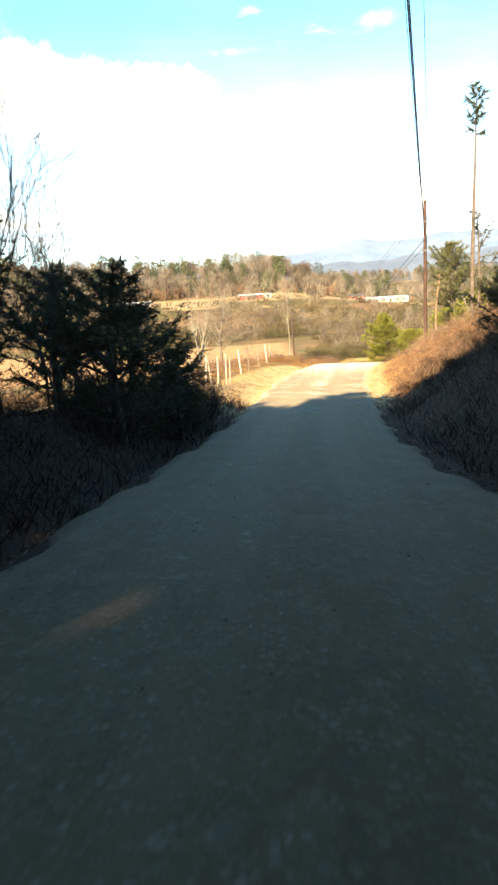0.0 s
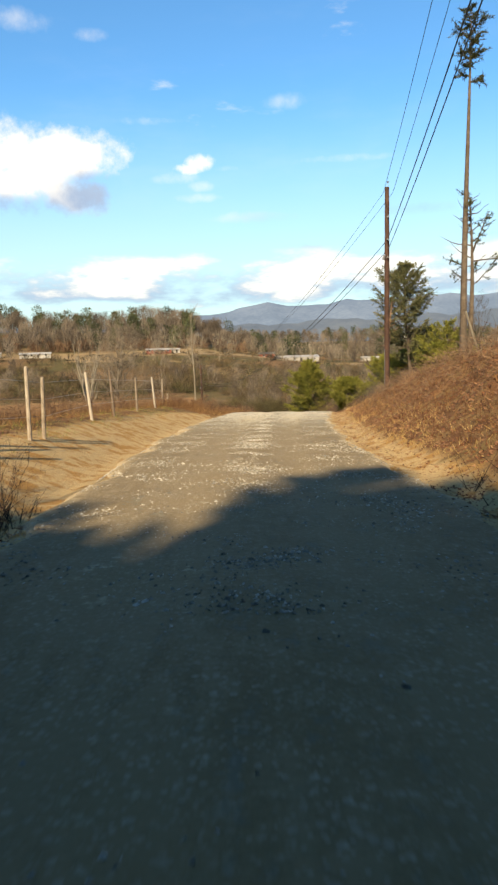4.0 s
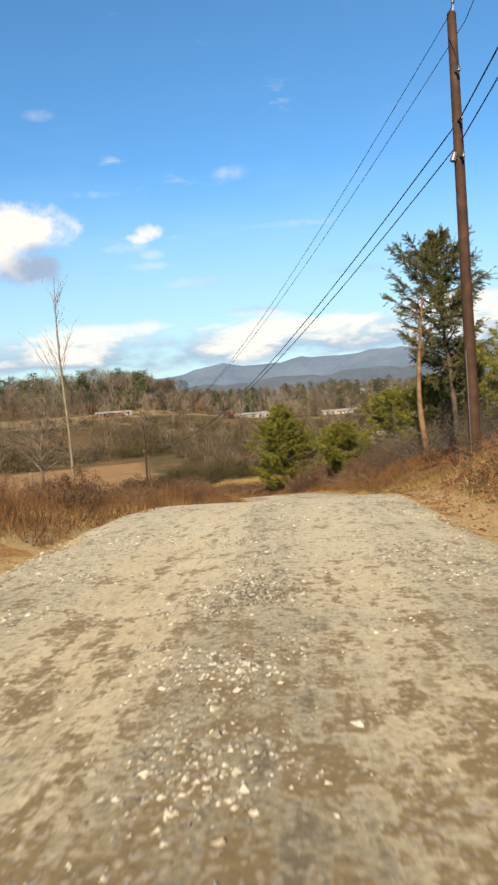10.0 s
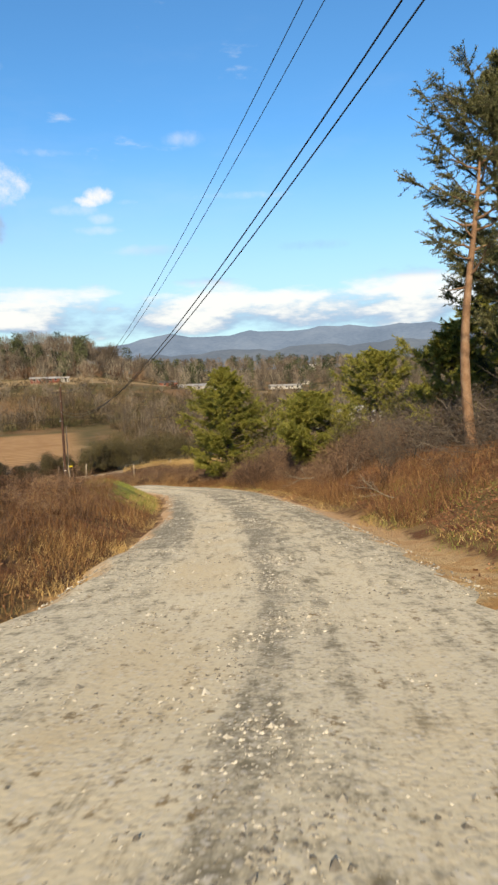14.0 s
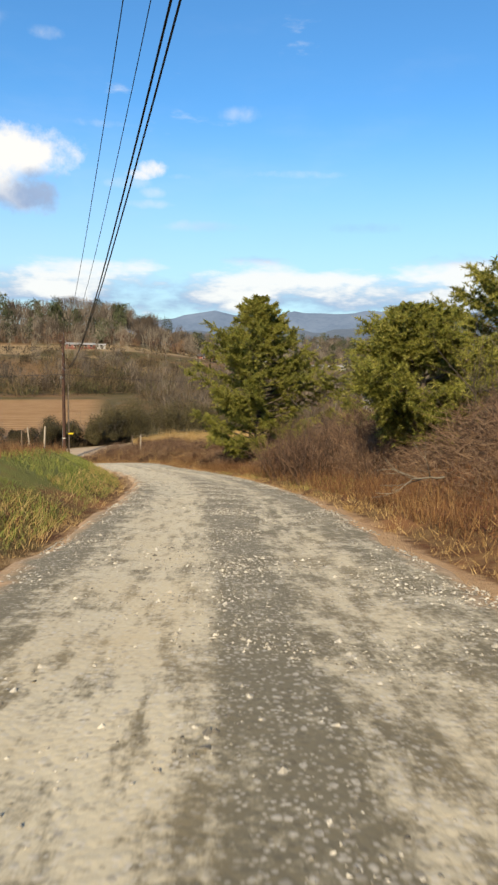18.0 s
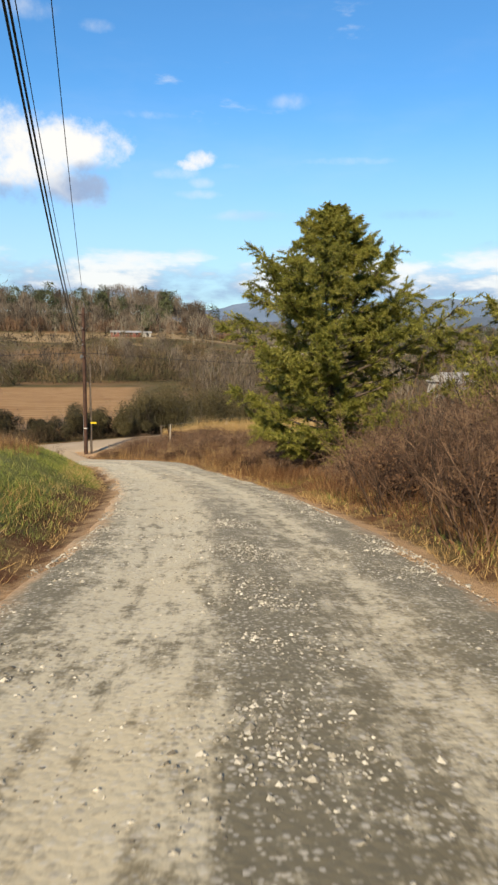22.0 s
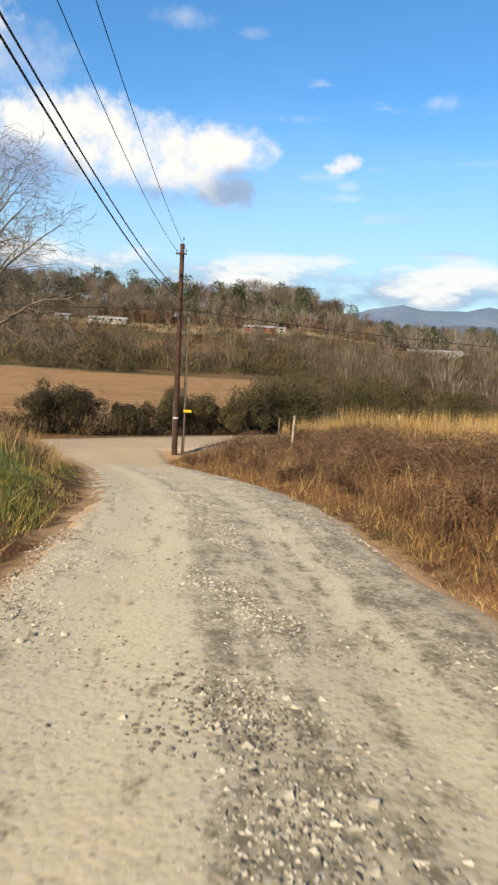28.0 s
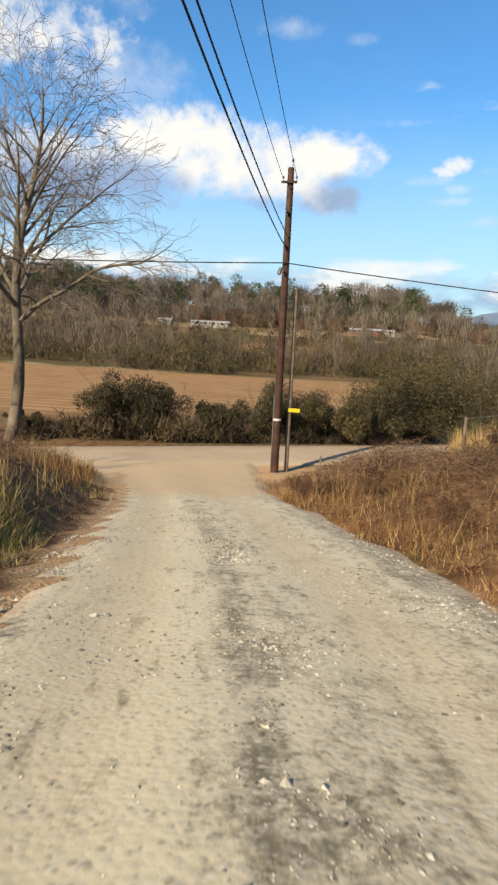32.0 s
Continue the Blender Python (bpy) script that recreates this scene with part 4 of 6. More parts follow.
# ---- plants ----
def pine_meshes(seed, height, spread_r, first=0.12, limbs=46, twigs=9, tuft=16, needle=(0.16, 0.03), droop=0.1, trunk_r=0.13, bend=0.25, patchy=0.0, peak=0.3, ragged=0.45, inner=1, rise=0.75, taper=1.6):
    """Trunk and limbs, and a crown of needle tufts in tiers with gaps."""
    rng = np.random.default_rng(seed)
    n = 14
    z = np.linspace(0, height, n)
    cx = bend * np.sin(z / height * 3 + rng.uniform(0, 6)) * z / height
    cy = bend * np.sin(z / height * 2.3 + rng.uniform(0, 6)) * z / height
    segs = [(cx[i], cy[i], z[i], cx[i + 1], cy[i + 1], z[i + 1], trunk_r * (1 - z[i] / height) ** 0.8 + 0.012, trunk_r * (1 - z[i + 1] / height) ** 0.8 + 0.01) for i in range(n - 1)]
    tips = []
    for i in range(limbs):
        u = first + (1 - first) * ((i + rng.uniform(0, 0.9)) / limbs) ** 0.9
        zz = u * height
        a = i * 2.4 + rng.normal(0, 0.35)
        k = (u - first) / (1.0 - first)
        reach = spread_r * (0.62 + 0.38 * (k / peak) if k < peak else max(0.03, 1 - ((k - peak) / (1 - peak)) ** taper)) * rng.uniform(ragged, 1.14) + 0.12
        p = np.array([np.interp(zz, z, cx), np.interp(zz, z, cy), zz])
        way = np.array([math.cos(a), math.sin(a), rng.uniform(-0.05, rise) + 0.1 * u - droop * (1 - u)])
        parts_n = 5
        r0 = 0.012 + 0.03 * reach / max(spread_r, 0.1)
        bare = rng.random() < patchy
        for s in range(parts_n):
            q = p + way * reach / parts_n + rng.normal(0, 0.03, 3)
            way = way + np.array([0, 0, 0.10]) + rng.normal(0, 0.06, 3)
            segs.append((*p, *q, r0 * (1 - s / parts_n) + 0.006, r0 * (1 - (s + 1) / parts_n) + 0.005))
            if (s >= inner or u > 0.75) and not bare:
                for _ in range(max(1, int(twigs * (0.5 + s / parts_n) * (0.4 + 0.6 * reach / spread_r)))):
                    b = a + rng.normal(0, 0.9)
                    ln = rng.uniform(0.2, 0.62) * (0.45 + 0.55 * reach / spread_r)
                    start = p + (q - p) * rng.random()
                    e = start + ln * np.array([math.cos(b), math.sin(b), rng.uniform(-0.55, 0.85)])
                    segs.append((*start, *e, 0.007, 0.004))
                    tips.append((e, e - start))
                    tips.append((start + (e - start) * 0.6, e - start))
            p = q
        if not bare:
            tips.append((p, way * 0.3))
    tips.append((np.array([cx[-1], cy[-1], height]), np.array([0, 0, 0.3])))
    T = np.array([t[0] for t in tips])
    W = np.array([t[1] for t in tips])
    W /= np.maximum(np.linalg.norm(W, axis=1, keepdims=True), 1e-6)
    m = len(T)
    base = np.repeat(T, tuft, 0) - np.repeat(W, tuft, 0) * rng.uniform(0, 0.18, (m * tuft, 1))
    out = np.repeat(W, tuft, 0) * rng.uniform(0.3, 1.0, (m * tuft, 1)) + rng.normal(0, 0.75, (m * tuft, 3)) + np.array([0, 0, 0.1])
    out /= np.linalg.norm(out, axis=1, keepdims=True)
    tip = base + out * needle[0] * rng.uniform(0.6, 1.3, (m * tuft, 1))
    tip[:, 2] = np.minimum(tip[:, 2], height + 0.1)
    v, f = blades(base, tip, np.full(m * tuft, needle[1]) * rng.uniform(0.6, 1.4, m * tuft), rng)
    tv, tf = tubes(segs, 5)
    return tv, tf, v, f


def pine(place, seed, label, bark=None, needles=None, name="pine_tree", turn=0.0, size=1.0, **kw):
    tv, tf, v, f = pine_meshes(seed, **kw)
    t = thing(name, place, label, "tree", "roadside trees", turn, size)
    part("trunk", mesh_np("trunk", tv, tf, [bark or M_BARK], True), None, t)
    part("crown", mesh_np("crown", v, f, [needles or M_NEEDLE]), None, t, "tufted evergreen needles")
    return t


def branch_segs(rng, height, trunk_r, levels=5, spread_a=0.55, fork=(2, 4), first=0.3, up=0.12, shrink=0.68, min_r=0.004):
    """Forking bare limbs as tapered segments."""
    out = []

    def grow(p, way, length, r, level):
        n = 3 if level else 6
        for s in range(n):
            way = way + rng.normal(0, 0.09, 3) + np.array([0, 0, up * 0.3])
            way = way / np.linalg.norm(way)
            q = p + way * length / n
            r2 = max(r * (1 - 0.45 / n), min_r)
            out.append((*p, *q, r, r2))
            if level < levels and (level > 0 or s >= n * first):
                kids = rng.integers(*fork) if s == n - 1 else (1 if rng.random() < 0.75 else 0)
                for _ in range(kids):
                    side = rng.normal(0, 1, 3)
                    side -= side.dot(way) * way
                    side /= np.linalg.norm(side)
                    w2 = way * math.cos(spread_a) + side * math.sin(spread_a) * rng.uniform(0.7, 1.4) + np.array([0, 0, up])
                    grow(q, w2 / np.linalg.norm(w2), length * shrink * rng.uniform(0.65, 1.1), r2 * 0.62, level + 1)
            p, r = q, r2

    grow(np.zeros(3), np.array([0, 0, 1.0]), height * 0.5, trunk_r, 0)
    return out


def bare_tree(place, seed, height, trunk_r, label, mat, turn=0.0, name="bare_tree", levels=4, sides=4, fine=0, **kw):
    rng = np.random.default_rng(seed)
    segs = np.array(branch_segs(rng, height, trunk_r, levels, **kw))
    segs[:, :6] *= height / max(segs[:, 5].max(), 0.1)
    thick = segs[:, 6] > trunk_r * 0.3
    t = thing(name, place, label, "tree", "bare trees", turn)
    v, f = tubes(segs[thick], 7)
    part("trunk", mesh_np("trunk", v, f, [mat], True), None, t)
    v, f = tubes(segs[~thick], sides)
    part("crown", mesh_np("crown", v, f, [mat]), None, t, "leafless twigs")
    if fine:
        ends = segs[~thick]
        ends = np.repeat(ends[ends[:, 6] < np.percentile(ends[:, 6], 70)], fine, 0)
        n = len(ends)
        a, w = ends[:, 3:6], ends[:, 3:6] - ends[:, 0:3]
        w = w / np.maximum(np.linalg.norm(w, axis=1, keepdims=True), 1e-6)
        tip = a + (w + rng.normal(0, 0.32, (n, 3)) + np.array([0, 0, -0.22])) * rng.uniform(0.4, 1.3, (n, 1)) * height / 19
        v, f = blades(a - w * rng.uniform(0, 0.5, (n, 1)), tip, 0.013 * height / 19, rng)
        part("twig_spray", mesh_np("twig_spray", v, f, [mat]), None, t, "fine bare twigs")
    return t


def limbed_tree(place, seed, height, trunk_r, limbs, reach, label, mat, lean=(0.0, 0.0)):
    """A leafless tree with one leader, long spreading limbs and fine hanging twigs."""
    rng = np.random.default_rng(seed)
    main, small = [], []

    def shoot(p, way, length, r, level):
        n = max(3, int(length / (0.55 if level < 2 else 0.4)))
        for s in range(n):
            way = way + rng.normal(0, 0.1, 3) + np.array([0, 0, 0.02 if level < 2 else -0.05])
            way = way / np.linalg.norm(way)
            q = p + way * length / n
            r2 = max(r * (1 - 0.85 * (s + 1) / n), 0.009)
            r1 = max(r * (1 - 0.85 * s / n), 0.009)
            (main if r1 > 0.04 else small).append((*p, *q, r1, r2))
            if level < 5 and s >= n * 0.12 and rng.random() < (0.97, 0.97, 0.95, 0.8)[level - 1]:
                side = rng.normal(0, 1, 3) * np.array([1, 1, 0.7])
                side -= side.dot(way) * way
                side /= np.linalg.norm(side)
                a = rng.uniform(0.45, 0.9)
                shoot(q, way * math.cos(a) + side * math.sin(a), (length * (1 - s / n) * 0.55 + 0.6) * rng.uniform(0.6, 1.1), max(r2 * 0.6, 0.009), level + 1)
            p = q

    n = 18
    z = np.linspace(0, height * 0.97, n)
    c = np.stack([lean[0] * z / height + 0.25 * np.sin(z * 0.5), lean[1] * z / height + 0.2 * np.sin(z * 0.4 + 1), z], -1)
    rad = trunk_r * (1 - z / height) ** 0.75 + 0.012
    main += [(*c[k], *c[k + 1], rad[k], rad[k + 1]) for k in range(n - 1)]
    for k in range(limbs):
        u = 0.35 + 0.62 * k / limbs
        p = np.array([np.interp(u * height, z, c[:, i]) for i in range(3)])
        a = k * 2.4 + rng.normal(0, 0.3)
        el = radians(rng.uniform(18, 38) + 28 * u)
        ln = reach * (1.0 - 0.75 * ((u - 0.35) / 0.62) ** 1.3) * rng.uniform(0.8, 1.1)
        shoot(p, np.array([math.cos(a) * math.cos(el), math.sin(a) * math.cos(el), math.sin(el)]), ln, np.interp(u * height, z, rad) * 0.55, 1)
    t = thing("bare_tree", place, label, "tree", "bare trees")
    v, f = tubes(main, 7)
    part("trunk", mesh_np("trunk", v, f, [mat], True), None, t)
    v, f = tubes(small, 3)
    part("crown", mesh_np("crown", v, f, [mat]), None, t, "fine leafless twigs")
    return t


def slim_sapling(place, seed, height, trunk_r, label, mat):
    """A straight thin stem with fine upswept twigs on its upper half."""
    rng = np.random.default_rng(seed)
    z = np.linspace(0, height, 13)
    c = np.stack([0.05 * np.sin(z * 0.9), 0.04 * np.sin(z * 1.3 + 1), z], -1)
    rad = trunk_r * (1 - z / height) ** 0.7 + 0.006
    stem = [(*c[k], *c[k + 1], rad[k], rad[k + 1]) for k in range(12)]
    small = []
    for k in range(26):
        u = rng.uniform(0.45, 0.93)
        p = np.array([np.interp(u * height, z, c[:, i]) for i in range(3)])
        a = rng.uniform(0, 6.28)
        way = np.array([0.5 * math.cos(a), 0.5 * math.sin(a), 1.0])
        length = height * rng.uniform(0.09, 0.2) * (1.25 - u)
        for part_k in range(3):
            q = p + way * length / 2 + rng.normal(0, 0.03, 3)
            small.append((*p, *q, 0.009 - 0.002 * part_k, 0.007 - 0.002 * part_k))
            side = way + np.array([rng.normal(0, 0.4), rng.normal(0, 0.4), 0])
            small.append((*q, *(q + side * length * 0.35), 0.006, 0.003))
            p = q
    t = thing("bare_sapling", place, label, "tree", "bare trees")
    v, f = tubes(stem, 7)
    part("trunk", mesh_np("trunk", v, f, [mat], True), None, t)
    v, f = tubes(small, 3)
    part("crown", mesh_np("crown", v, f, [mat]), None, t, "fine leafless twigs")
    return t


# the big roadside pine and its neighbours
pine((23.8, 95.0, land_at(23.8, 95.0) - 0.05), 11, "bushy green pine beside the gravel lane", height=-0.9 - land_at(23.8, 95.0), spread_r=3.5, first=0.02, limbs=140, twigs=17, tuft=42, needle=(0.115, 0.016), trunk_r=0.17, peak=0.36, ragged=0.6, inner=1, rise=0.55, taper=1.15)
pine((24.2, 78.4, land_at(24.2, 78.4) - 0.05), 12, "bright green bushy young pine above the brush", height=-2.3 - land_at(24.2, 78.4), spread_r=1.7, limbs=70, twigs=15, tuft=30, needle=(0.12, 0.02), ragged=0.55)
pine((30.0, 84.0, land_at(30.0, 84.0) - 0.05), 13, "dense yellow-green pine on the bank", height=5.8, spread_r=2.9, limbs=60, twigs=13, tuft=16)
pine((28.5, 92.0, land_at(28.5, 92.0) - 0.05), 14, "small yellow-green pine behind the brush", height=4.4, spread_r=2.0, limbs=46, twigs=10, tuft=16)
pine((31.5, 76.0, land_at(31.5, 76.0) - 0.05), 15, "tall green pine on the bank top", height=6.4, spread_r=2.4, limbs=56, twigs=10, tuft=16)
pine((27.4, 72.0, land_at(27.4, 72.0) - 0.05), 16, "dark green pine in the bank thicket", M_BARK, M_NEEDLE, height=4.6, spread_r=2.0, limbs=46, twigs=10, tuft=16)
# the pair with orange trunks on the bank
snag = pine((24.1, 65.5, land_at(24.1, 65.5) - 0.05), 21, "broken pine with orange scaly trunk and few live limbs", M_PINEBARK, M_PINEG, height=4.9 - land_at(24.1, 65.5), spread_r=1.1, first=0.5, limbs=24, twigs=8, tuft=14, needle=(0.12, 0.022), trunk_r=0.16, bend=0.8, patchy=0.6, inner=2)
snag.rotation_euler = (0, radians(-5), 0)
pine((25.9, 66.0, land_at(25.9, 66.0) - 0.05), 22, "tall grey-green pine with ragged airy crown on the bank", M_BARK, M_PINEG, height=6.9 - land_at(25.9, 66.0), spread_r=2.3, first=0.24, limbs=95, twigs=18, tuft=22, needle=(0.1, 0.017), trunk_r=0.15, patchy=0.1, peak=0.5, inner=1, rise=1.05, bend=0.6, taper=2.3, ragged=0.5)
pine((27.6, 63.0, land_at(27.6, 63.0) - 0.05), 23, "dark bushy evergreen below the tall pines", M_BARK, M_NEEDLE, height=5.2, spread_r=2.4, limbs=36, twigs=8, tuft=14)
pine((29.5, 71.0, land_at(29.5, 71.0) - 0.05), 24, "dark bushy evergreen below the tall pines", M_BARK, M_CEDAR, height=6.2, spread_r=2.8, limbs=40, twigs=9, tuft=14)
# the thin tall pines behind the first pole
pine((21.6, 46.5, land_at(21.6, 46.5) - 0.1), 31, "very tall thin pine with a tuft at its top", M_BARK, M_CEDAR, height=17.1 - land_at(21.6, 46.5), spread_r=0.6, first=0.8, limbs=16, twigs=5, tuft=12, trunk_r=0.2, bend=0.2)
pine((22.2, 47.2, land_at(22.2, 47.2) - 0.1), 32, "half-bare thin pine with broken limbs", M_BARK, M_CEDAR, height=9.4, spread_r=2.2, first=0.5, limbs=24, twigs=4, tuft=10, trunk_r=0.16, patchy=0.5)
pine((25.4, 58.5, land_at(25.4, 58.5) - 0.1), 33, "green cedar behind the wooden pole", M_BARK, M_NEEDLE, height=3.4, spread_r=1.5, limbs=40, twigs=9, tuft=16)


# ---- the shaded grove at the top of the lane ----
grove = [pine((-4.0, -9.0, land_at(-4, -9) - 0.1), 41, "tall dark evergreen shading the top of the lane", M_BARK, M_CEDAR, height=15.5, spread_r=4.4, first=0.1, limbs=70, twigs=8, tuft=5, needle=(0.45, 0.18), trunk_r=0.28)]
# copies sized to cast the lane's shade, most of them out of view
for i, (x, y, s) in enumerate(((-7.5, -4, 0.72), (-2.6, -15, 1.05), (-9, -13, 0.95), (-4.5, -22, 1.3), (-13, -6, 1.0), (-12, -20, 1.2), (-2.0, -31, 1.3), (9.8, -20, 1.1), (11.5, -14, 1.0),
                               (14.5, -22, 1.1), (10.5, -30, 1.2), (17, -14, 0.9), (-8, -32, 1.2), (8.5, -44, 1.3), (-2, -44, 1.3), (14, -38, 1.1), (-3.6, -2.0, 0.64), (18, -28, 1.0),
                               (12.8, -6, 0.88), (13.6, 1.0, 0.66), (16.5, 5.5, 0.54), (-6.5, 2.5, 0.6), (20, -4, 0.8), (-2.4, -6.5, 0.76), (-9.5, 3.0, 0.58), (-3.4, 5.0, 0.5), (10.5, -8.5, 0.9), (11.5, -1.5, 0.62))):
    t = copy_thing(grove[0], pose(x, y, land_at(x, y) - 0.1, 0, 0, i * 67) @ Matrix.Scale(s, 4))
# crowns added out of view over the lane to block sky light
over = pine((0.3, -16.0, land_at(0.3, -16.0) - 0.1), 44, "tall dark evergreen added unseen over the lane to darken it", M_BARK, M_CEDAR, height=13.0, spread_r=5.4, first=0.5, limbs=70, twigs=11, tuft=4, needle=(0.7, 0.5), trunk_r=0.24, peak=0.4)
for i in range(17):
    y = 0.5 - 2.3 * i
    x = float(road_x(y)) + (-4.6 if i % 2 else 4.9)
    copy_thing(over, pose(x, y, land_at(x, y) - 0.1, 0, 0, i * 97) @ Matrix.Scale(min(1.15, (13.0 - y) * 0.49 / 13.0), 4))
# more unseen evergreens added beside the lane to cut the sky light on it
for i, (x, y, z) in enumerate(((14.8, -7, 0.95), (15.4, -3, 0.95), (14.9, 1.5, 0.9), (15.6, 5.5, 0.58), (19.0, 3.0, 0.8), (-5.4, -6.5, 0.78))):
    copy_thing(grove[0], pose(x, y, land_at(x, y) - 0.1, 0, 0, i * 61) @ Matrix.Scale(z, 4))
cedar = pine((2.2, 7.5, land_at(2.2, 7.5) - 0.05), 43, "dark bushy red cedar on the shaded verge", M_BARK, M_CEDAR, height=3.5, spread_r=1.35, first=0.06, limbs=40, twigs=8, tuft=12, needle=(0.1, 0.024), name="cedar_tree")
for i, (x, y, s) in enumerate(((0.6, 9.0, 0.9), (-1.5, 6.0, 1.15), (-3.0, 11.0, 1.1), (1.6, 12.5, 0.8), (-0.4, 14.0, 0.75), (-5, 15, 1.0), (0.2, 3.5, 1.0), (-2.0, 1.0, 1.3), (2.9, 12.6, 0.62), (2.4, 15.2, 0.7), (3.1, 10.4, 0.55), (10.9, 8.5, 0.6), (11.6, 12.0, 0.55), (10.2, 3.0, 0.7))):
    copy_thing(cedar, pose(x, y, land_at(x, y) - 0.05, 0, 0, i * 50) @ Matrix.Scale(s, 4))
sap = bare_tree((0.6, 10.5, land_at(0.6, 10.5) - 0.05), 51, 6.4, 0.05, "thin leafless sapling on the shaded verge", M_BARK, spread_a=0.45, name="bare_sapling")
for i, (x, y, s) in enumerate(((-0.6, 12.0, 1.0), (1.6, 8.6, 0.8), (-2.2, 9.0, 1.1), (0.8, 4.8, 0.9), (-1.2, 16.5, 0.8), (2.4, 13.6, 0.55), (1.2, 6.5, 0.6))):
    copy_thing(sap, pose(x, y, land_at(x, y) - 0.05, 0, 0, i * 71) @ Matrix.Scale(s, 4))

# ---- trees along the way ----
bare_tree((-4.2, 108, land_at(-4.2, 108) - 0.05), 52, 3.8 - land_at(-4.2, 108), 0.36, "pale dead tree with upswept limbs beyond the fence", M_PALE, spread_a=0.34, levels=3, up=0.3, first=0.25)
slim_sapling((8.06, 55.25, land_at(8.06, 55.25) - 0.05), 54, 3.7 - land_at(8.06, 55.25), 0.045, "slender pale leafless sapling beyond the fence", M_PALE)
limbed_tree((-2.9, 138.0, land_at(-2.9, 138.0) - 0.1), 57, 18.6, 0.34, 30, 9.0, "large spreading leafless tree beside the paved lane", M_LIMB, (1.8, 0.0))
mid_bare = bare_tree((26.5, 50.0, land_at(26.5, 50) - 0.1), 55, 7.5, 0.12, "leafless grey roadside tree on the bank", M_GREYTWIG, spread_a=0.55, levels=5, sides=3)
for i, (x, y, s) in enumerate(((25.0, 44.5, 0.8), (29, 54, 0.9), (31, 62, 1.0), (34, 72, 1.0), (32, 86, 0.8), (28.0, 57, 0.6), (24.5, 39, 0.8), (36, 80, 1.0), (30.6, 97, 0.62), (33.5, 104, 0.6))):
    copy_thing(mid_bare, pose(x, y, land_at(x, y) - 0.1, 0, 0, i * 83) @ Matrix.Scale(s, 4))
# a leaning bleached stem on the bank, and the dead pale limbs by the lane
limb = bare_tree((24.6, 73.8, land_at(24.6, 73.8) + 0.5), 56, 2.2, 0.025, "pale grey fallen limb in the brush", M_PALE, levels=2, spread_a=0.5, name="fallen_limb")
limb.matrix_basis = pose(22.3, 73.6, land_at(22.3, 73.6) + 0.35, 20, -84, 20) @ Matrix.Scale(0.85, 4)
for i, (x, y, ax, ay, az_, s) in enumerate(((22.6, 71.4, 20, -66, 200, 0.8), (21.9, 60.5, 80, 10, 100, 0.9), (19.4, 57.0, 85, 0, 40, 0.7), (23.0, 66.8, 70, 30, 320, 1.1), (25.2, 76.5, 60, -30, 10, 0.9), (20.4, 63.0, 84, 6, 210, 0.7))):
    copy_thing(limb, pose(x, y, land_at(x, y) + 0.15, ax, ay, az_) @ Matrix.Scale(s, 4))


# ---- brush ----
def brush_mesh(seed, height, width, stems, mat, twig=0.006, leaves=0):
    rng = np.random.default_rng(seed)
    segs = []
    for _ in range(stems):
        a, r = rng.uniform(0, 6.28), width * 0.5 * rng.random() ** 0.6
        p = np.array([r * 0.5 * math.cos(a), r * 0.5 * math.sin(a), -0.05])
        way = np.array([0.45 * math.cos(a) * r / width * 2, 0.45 * math.sin(a) * r / width * 2, 1.0]) + rng.normal(0, 0.14, 3)
        way /= np.linalg.norm(way)
        ln, rad = height * rng.uniform(0.5, 1.05), twig * rng.uniform(1.0, 2.0)
        for s in range(5):
            way = way + rng.normal(0, 0.16, 3)
            way /= np.linalg.norm(way)
            q = p + way * ln / 5
            segs.append((*p, *q, rad * (1 - s * 0.15), rad * (0.85 - s * 0.15)))
            for _ in range(rng.integers(1, 3)):
                w2 = way + rng.normal(0, 0.55, 3)
                w2 /= np.linalg.norm(w2)
                e = q + w2 * ln * rng.uniform(0.1, 0.26)
                segs.append((*q, *e, rad * 0.55, rad * 0.3))
                w3 = w2 + rng.normal(0, 0.6, 3)
                e2 = e + w3 / np.linalg.norm(w3) * ln * rng.uniform(0.06, 0.16)
                segs.append((*e, *e2, rad * 0.35, rad * 0.2))
            p = q
    v, f = tubes(segs, 3)
    return mesh_np("brush_stems", v, f, [mat])


def leaf_mesh(seed, height, width, count, size, mat, hollow=0.35, flat=1.0):
    """Many small leaves in an uneven clump, denser to its outside."""
    rng = np.random.default_rng(seed)
    lobes = rng.normal(0, 0.5, (26, 3)) * np.array([width / 2, width / 2, height * 0.28]) + np.array([0, 0, height * 0.5])
    rad = rng.uniform(0.1, 0.4, 26) * min(width, height) * 0.68
    k = rng.choice(26, count, p=rad ** 2 / (rad ** 2).sum())
    way = rng.normal(size=(count, 3))
    way /= np.linalg.norm(way, axis=1, keepdims=True)
    p = lobes[k] + way * (rad[k] * rng.uniform(hollow, 1.08, count) ** 0.7)[:, None] * np.array([1, 1, flat])
    p = p[p[:, 2] > 0.03]
    out = rng.normal(size=p.shape) + np.array([0, 0, 0.3])
    out /= np.linalg.norm(out, axis=1, keepdims=True)
    v, f = blades(p, p + out * size * rng.uniform(0.6, 1.5, (len(p), 1)), size * rng.uniform(0.35, 0.8, len(p)), rng)
    return mesh_np("leaves", v, f, [mat])


